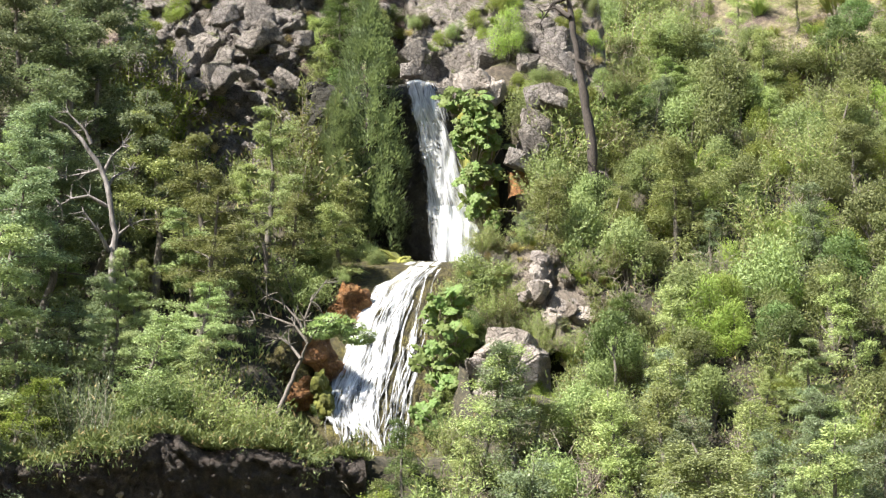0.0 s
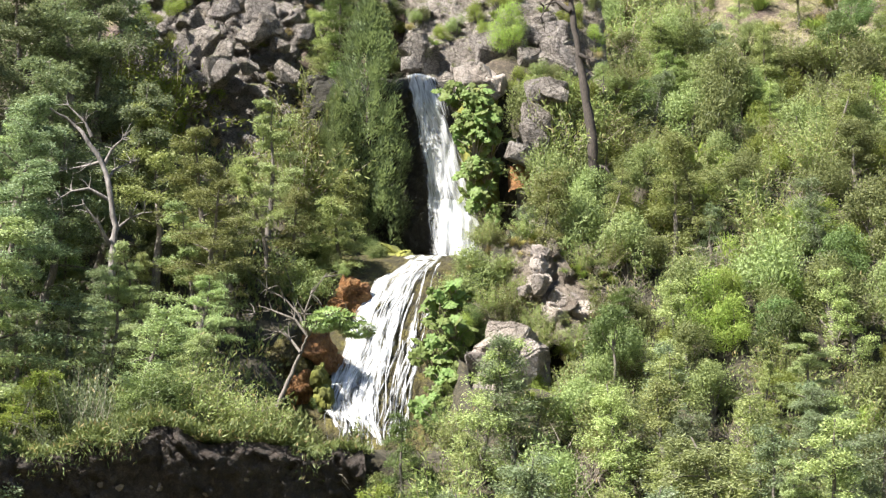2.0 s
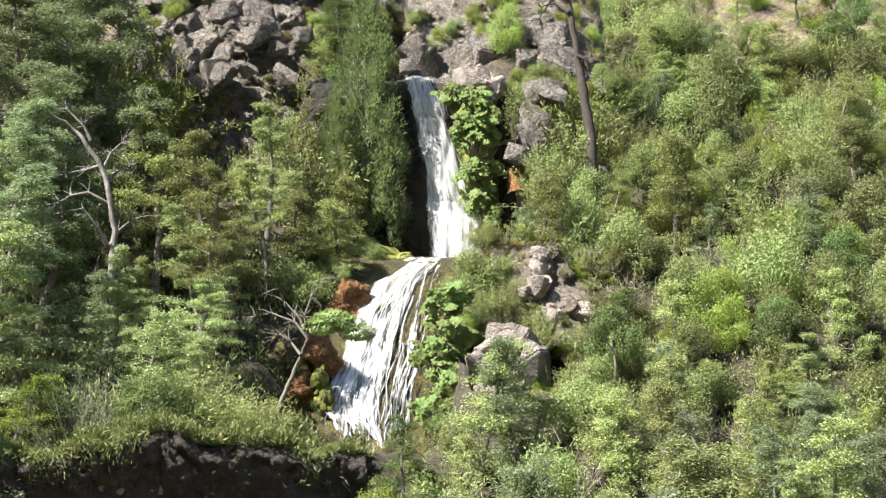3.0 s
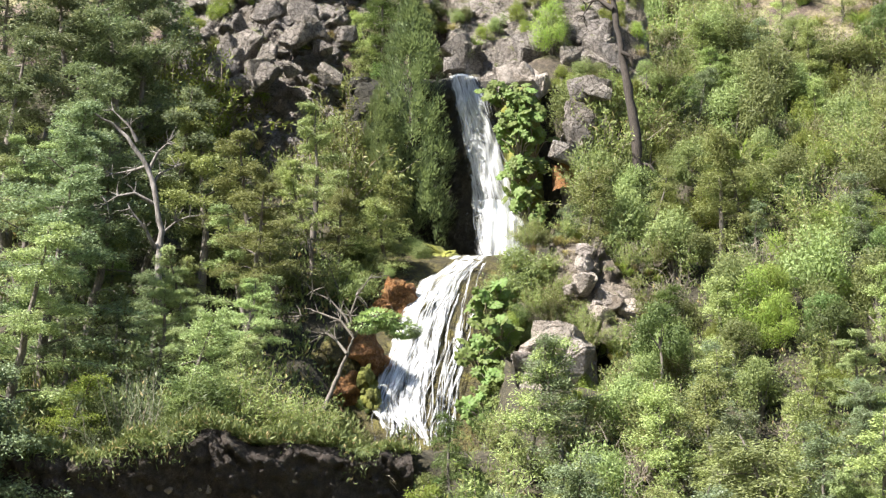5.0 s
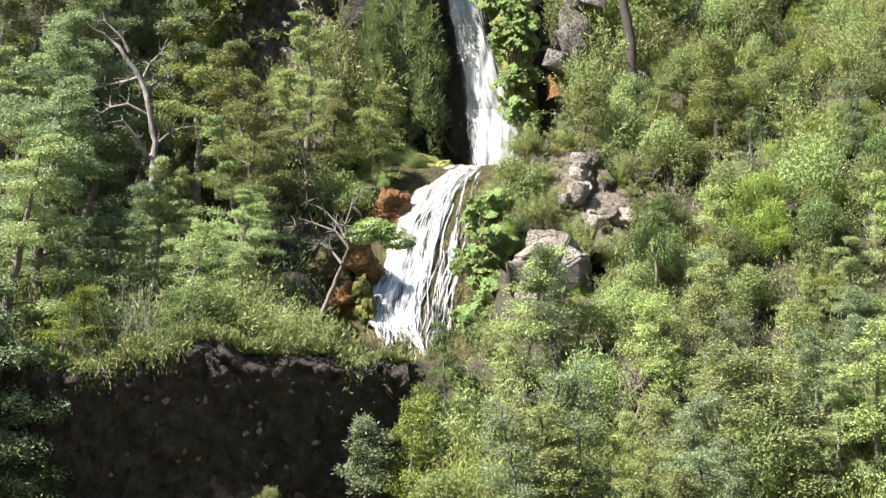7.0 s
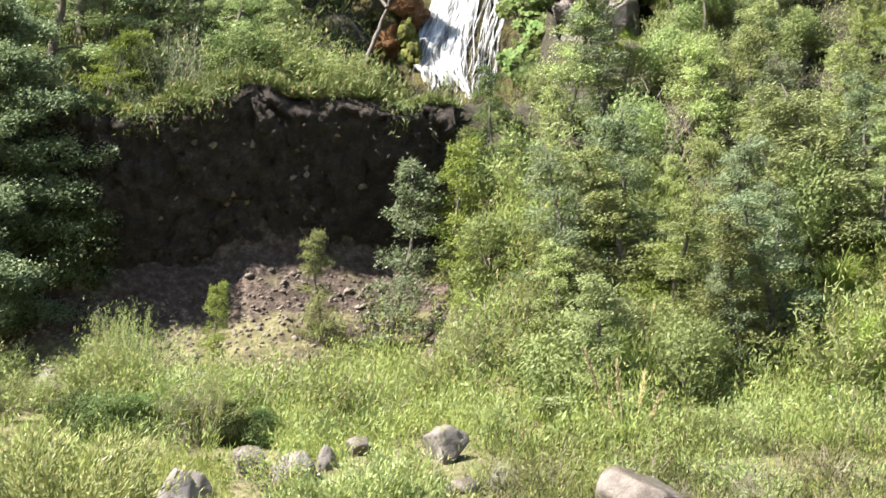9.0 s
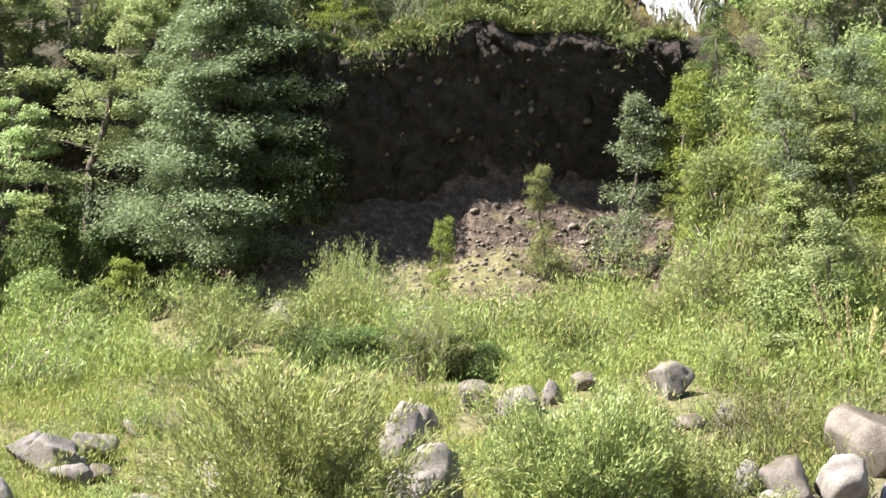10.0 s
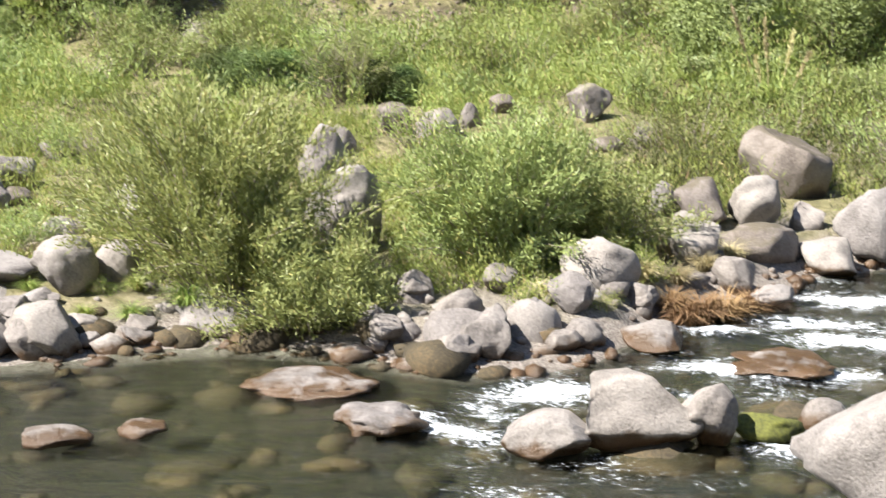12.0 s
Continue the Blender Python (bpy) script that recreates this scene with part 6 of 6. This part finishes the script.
def rhubarb(x, y, z, count, reach):
    ob = thing("giant_rhubarb", "clump of huge lobed green leaves by the falls", "plant", "giant rhubarb clumps")
    ob.location = (x, y, z - 0.3)
    stalk = Pile()
    for _ in range(count):
        a, r = rng.uniform(0, 6.283), rng.uniform(0.2, 1.0) * reach
        tip = np.array([math.cos(a) * r, math.sin(a) * r * 0.7 - 0.25, rng.uniform(0.1, 1.0)])
        stalk.tube(np.array([[0, 0.4, -0.5], tip * [0.5, 0.5, 0.6], tip]), [0.03, 0.025, 0.02], 4)
        leaf = part("leaf", BLADES[int(rng.integers(3))], LEAF["gunnera"], ob)
        s = rng.uniform(0.22, 0.45)
        leaf.matrix_basis = pose(*tip, rng.uniform(25, 85), rng.uniform(-40, 40), rng.uniform(-50, 50)) @ Matrix.Diagonal((s, s, s, 1))
    tagged(part("stalk", stalk.mesh("stalk"), TWIG, ob), kind="stuff")


for x, y, z, count in ((0.5, 83.9, 29.6, 9), (1.2, 83.9, 29.4, 10), (1.1, 83.4, 27.9, 10), (1.8, 83.8, 28.7, 8), (1.5, 83.2, 26.9, 8), (-0.3, 70.9, 15.3, 10),
                       (0.4, 71.3, 16.3, 10), (0.2, 70.3, 14.1, 10), (-0.1, 72.8, 17.4, 8), (0.5, 73.3, 17.9, 8), (-0.1, 69.6, 12.9, 8), (1.3, 83.0, 25.6, 9), (1.7, 83.0, 24.4, 9), (2.0, 82.9, 23.3, 9), (1.6, 83.5, 28.0, 8), (2.2, 84.0, 27.3, 8), (2.1, 83.6, 25.9, 8)):
    rhubarb(x, y, z, count + 9, 1.0)


for _ in range(150):
    x, y = rng.uniform(-26, 10), rng.uniform(29, 57)
    if y > float(shore(x)) + 2.5 and not (40.5 < y < 43.5 and x > -9) and float(vnoise(x * 0.25, y * 0.25, 77)) > -0.25:
        plant("herb", x, y, rng.uniform(0.7, 1.9) * (0.6 if y < 38 else 1.0), leaf=("grass", "willow", "bamboo")[int(rng.integers(3))])

for x, y in ((-0.5, 28.4), (0.1, 28.9), (0.5, 29.7), (-0.1, 30.2), (1.0, 30.6), (-9.8, 28.5), (-11.0, 29.2), (-11.8, 28.8), (-10.4, 27.9)):
    plant("strawtuft", x, y, rng.uniform(0.5, 0.8))
for _ in range(46):
    x, y = rng.uniform(-15, -8), rng.uniform(27.5, 38)
    plant(("herb", "reed", "strawtuft", "herb", "dead")[int(rng.integers(5))], x, y, rng.uniform(0.35, 0.65))
for _ in range(26):
    x = rng.uniform(-12, 1)
    plant(("herb", "strawtuft", "herb", "tussock")[int(rng.integers(4))], x, float(shore(x)) + rng.uniform(0.8, 3.0), rng.uniform(0.35, 0.7))
for x, y in ((0.2, 27.6), (0.5, 27.9), (0.9, 28.3), (0.0, 28.0), (1.3, 28.9)):
    plant("strawtuft", x, y, rng.uniform(0.6, 0.9), leaf="rusty")
for x, y in ((3.2, 38.5), (4.6, 37.6), (5.5, 40.0), (2.0, 40.5), (-8.8, 44.3), (-10.0, 46.0), (6.5, 38.5), (-0.6, 30.9)):
    plant("dead", x, y, rng.uniform(0.5, 0.8))
for x, y in ((3.6, 40.2), (5.0, 39.0), (6.8, 41.5), (4.4, 36.4), (7.8, 40.0), (-15.2, 45.0), (-17.5, 43.0)):
    plant("herb", x, y, rng.uniform(0.8, 1.3), leaf="bamboo")
for _ in range(10):
    x, y = rng.uniform(-4.6, -2.0), rng.uniform(80.5, 84)
    plant("shrub", x, y, rng.uniform(0.4, 0.7), leaf="dark")

# row of squat dark bushes, added to stand in for a shadow patch
for k in range(14):
    plant("shrub", -12.2 + 0.42 * k + rng.uniform(-0.3, 0.3), 45.6 + rng.uniform(-0.5, 0.5), rng.uniform(0.75, 1.0), leaf="dark", tall=0.7)
for _ in range(40):
    x, y = rng.uniform(-24, 6), rng.uniform(43.5, 54)
    plant("reed", x, y, rng.uniform(0.5, 1.0), leaf=("willow", "bamboo", "young")[int(rng.integers(3))])

for x, y, size in ((-12.0, 49.0, 1.25), (-12.4, 49.3, 1.1), (-10.2, 48.6, 1.0), (-10.6, 48.9, 0.9), (-11.5, 47.6, 0.8)):
    plant("reed", x, y, size, leaf="young")

# ---- pampas grass ----
pampas = thing("pampas_grass", "pampas grass with tall pale plumes", "grass")
pampas.location = (2.3, 43.4, float(ground(2.3, 43.4)))
tuft = make_tussock(9, 500, 1.3)
part("foliage", tuft, LEAF["grass"], pampas)
for dx, lean, h in ((-0.35, -14, 2.7), (-0.1, -3, 2.4), (0.25, 6, 2.1), (0.5, 12, 1.6), (-0.2, -8, 1.5)):
    plume = Pile()
    tip = np.array([dx + h * math.sin(radians(lean)), 0.1, h])
    root = np.array([dx * 0.3, 0, 0])
    plume.tube(np.array([root, (root + tip) / 2, tip]), [0.012, 0.01, 0.006], 4)
    k = rng.uniform(0.62, 1.0, 160)
    plume.leaves(root + (tip - root) * k[:, None] + rng.normal(size=(160, 3)) * 0.025, (tip - root) / h + unit(160) * 0.5, unit(160), 0.12, 0.03)
    part("plume", plume.mesh("plume"), LEAF["straw"], pampas)

# ---- low growth that nobody could count ----
def weeds(name, label, x, y, high, per, leaf, material, seed, slim=0.28):
    """Leafy stems over a stretch of ground, one mesh."""
    r = np.random.default_rng(seed)
    n = len(x)
    foot = on_ground(x, y)
    lean = r.normal(size=(n, 3)) * [0.22, 0.22, 0] + [0, 0, 1]
    t = r.uniform(0.08, 1, (n, per))
    p = foot[:, None] + lean[:, None] * (high[:, None] * t)[..., None] + r.normal(size=(n, per, 3)) * 0.06
    way = r.normal(size=(n, per, 3)) * 0.5 + [0, 0, 0.9]
    pile = Pile()
    m = n * per
    pile.leaves(p.reshape(-1, 3), way.reshape(-1, 3), r.normal(size=(m, 3)) + [0, -0.4, 0.4], leaf * r.uniform(0.6, 1.5, m), leaf * slim)
    ob = part(name, pile.mesh(name), material)
    return tagged(ob, label, "weeds", kind="stuff")


CLEAR = [(x, y, w) for x, y, w, *_ in WATERSIDE + INLAND + BEND + FIELD] + [(-17.9, 54.7, 1.4), (-5.4, 29.3, 0.6), (-16.5, 53.0, 2.0), (-11.4, 45.9, 1.2), (-9.6, 45.9, 1.2), (-7.9, 45.8, 1.1)]


def meadow(n, x0, x1, y0, y1, seed, bare):
    """Spots for weeds: in drifts, off the stones and the sandy strip."""
    r = np.random.default_rng(seed)
    x, y = r.uniform(x0, x1, n), r.uniform(y0, y1, n)
    ok = (y > shore(x) + 1.0 + 1.5 * r.uniform(0, 1, n) ** 2) & (y < 54.5 + 3.5 * smooth(-4, 0, x) - 0.6 * bank_turn(x))
    ok &= fbm(x * 0.38, y * 0.3, 4, 95) + 0.5 * smooth(43.5, 47, y) - 0.9 * smooth(40.8, 41.6, y) * (1 - smooth(42.6, 43.8, y)) * smooth(-12, -9, x) > bare + r.uniform(-0.3, 0.3, n)
    for a, b, w in CLEAR:
        ok &= ~((np.abs(x - a * y / b) < w * 1.1) & (y < b + 0.2) & (y > b - w - (1.3 if b < 38 else 3.4 if b < 48 else 5.0)))
    return x[ok], y[ok]


x, y = meadow(26000, -27, 12, 40, 58, 31, -0.4)
weeds("weeds", "tall light green weeds and grass of the flood plain", x, y, (0.12 + 0.22 * smooth(42, 45, y) + 1.5 * smooth(-0.1, 0.9, fbm(x * 0.45, y * 0.4, 3, 97))) * rng.uniform(0.5, 1.7, len(x)), 14, 0.15, LEAF["grass"], 32, 0.16)
x, y = meadow(5000, -27, 10, 40, 57, 39, 0.05)
weeds("weeds", "dark green nettles and docks in the flood plain", x, y, 0.9 * rng.uniform(0.4, 1.4, len(x)), 8, 0.2, LEAF["evergreen"], 39, 0.3)
x, y = meadow(3500, -1, 10, 31, 44, 35, -0.9)
weeds("weeds", "dry and green weeds above the river bend", x, y, 0.6 * rng.uniform(0.3, 1.6, len(x)), 9, 0.18, LEAF["under"], 35, 0.15)
x, y = meadow(24000, -18, 8, 27, 41, 33, -0.75)
weeds("weeds", "low light green weeds among river stones", x, y, (0.2 + 0.6 * smooth(-0.2, 0.8, fbm(x * 0.8, y * 0.7, 3, 98))) * rng.uniform(0.3, 1.6, len(x)), 9, 0.13, LEAF["grass"], 34, 0.15)
n = 9000
y = rng.uniform(49, 108, n)
x = rng.uniform(-3, 1, n) + rng.uniform(0, 1, n) * (0.27 * y + 3)
ok = np.array([free_of_rock(a, b) for a, b in zip(x, y)]) & ~((y > 99) & (x > 14) & (x < 27)) & ~((x > 1) & (x < 4) & (y > 66) & (y < 71))
weeds("undergrowth", "dense low undergrowth of the hillside", x[ok], y[ok], rng.uniform(0.3, 1.2, int(ok.sum())), 9, 0.19, LEAF["under"], 36, 0.35)
n = 6000
y = 61.2 + 27 * rng.uniform(0, 1, n) ** 1.5
x = -5 - rng.uniform(0, 1, n) * (0.3 * y + 1)
weeds("undergrowth", "dim undergrowth on the forest floor", x, y, rng.uniform(0.3, 1.1, n), 6, 0.24, LEAF["under"], 37, 0.4)
n = 3000
x = rng.uniform(-20, -2.6, n)
x = x[fbm(x * 0.6, 0 * x, 2, 99) > rng.uniform(-0.6, 0.3, n)]
n = len(x)
y = 61.3 - bank_turn(x) + rng.gamma(1.2, 1.2, n)
weeds("undergrowth", "rank grass and ferns along the bank's edge", x, y, rng.uniform(0.3, 1.1, n), 7, 0.24, LEAF["under"], 38, 0.22)
n = 9500
x = rng.uniform(-20, -2.7, n)
x = x[fbm(x * 0.8, 0 * x, 3, 107) > rng.uniform(-1.3, 0.4, n)]
n = len(x)
foot = np.stack([x, 59.25 - bank_turn(x) + rng.uniform(-0.2, 2.2, n), bank_top(x) + 0.02], -1)
high = rng.uniform(0.25, 0.9, n) * (0.7 + 0.5 * fbm(x * 0.5, 0 * x, 2, 109))
pile = Pile()
for k in range(7):
    m = foot + np.stack([rng.normal(size=n) * 0.12, rng.normal(size=n) * 0.1, high * k / 7], -1)
    pile.leaves(m, np.stack([rng.normal(size=n) * 0.5, rng.normal(size=n) * 0.3 - 0.2, rng.uniform(0.1, 1.0, n)], -1), unit(n), 0.2 * rng.uniform(0.5, 1.5, n), 0.05)
tagged(part("bank_grass", pile.mesh("bank_grass"), LEAF["under"]), "ragged grass and ferns on the bank's brow", "grass", kind="stuff")
n = 3400
x = rng.uniform(-19, -2.8, n)
x = x[fbm(x * 0.9, 0 * x, 3, 103) > rng.uniform(-0.4, 0.6, n)]
n = len(x)
hang = np.stack([x, 59.2 - bank_turn(x) + rng.uniform(-0.3, 0.4, n), bank_top(x) + 0.1], -1)
pile = Pile()
for k in range(5):
    m = hang + np.stack([rng.normal(size=n) * 0.15, rng.normal(size=n) * 0.1, -0.17 * k * rng.uniform(0.0, 1.6, n) * (0.5 + np.abs(fbm(x * 1.3, 0 * x, 2, 105)))], -1)
    pile.leaves(m, np.stack([rng.normal(size=n) * 0.5, -0.4 + 0 * x, rng.uniform(-1.2, 0.4, n)], -1), unit(n), 0.24 * rng.uniform(0.5, 1.3, n), 0.035)
tagged(part("hanging_grass", pile.mesh("hanging_grass"), LEAF["under"]), "grass and roots hanging over the bank's edge", "grass", kind="stuff")
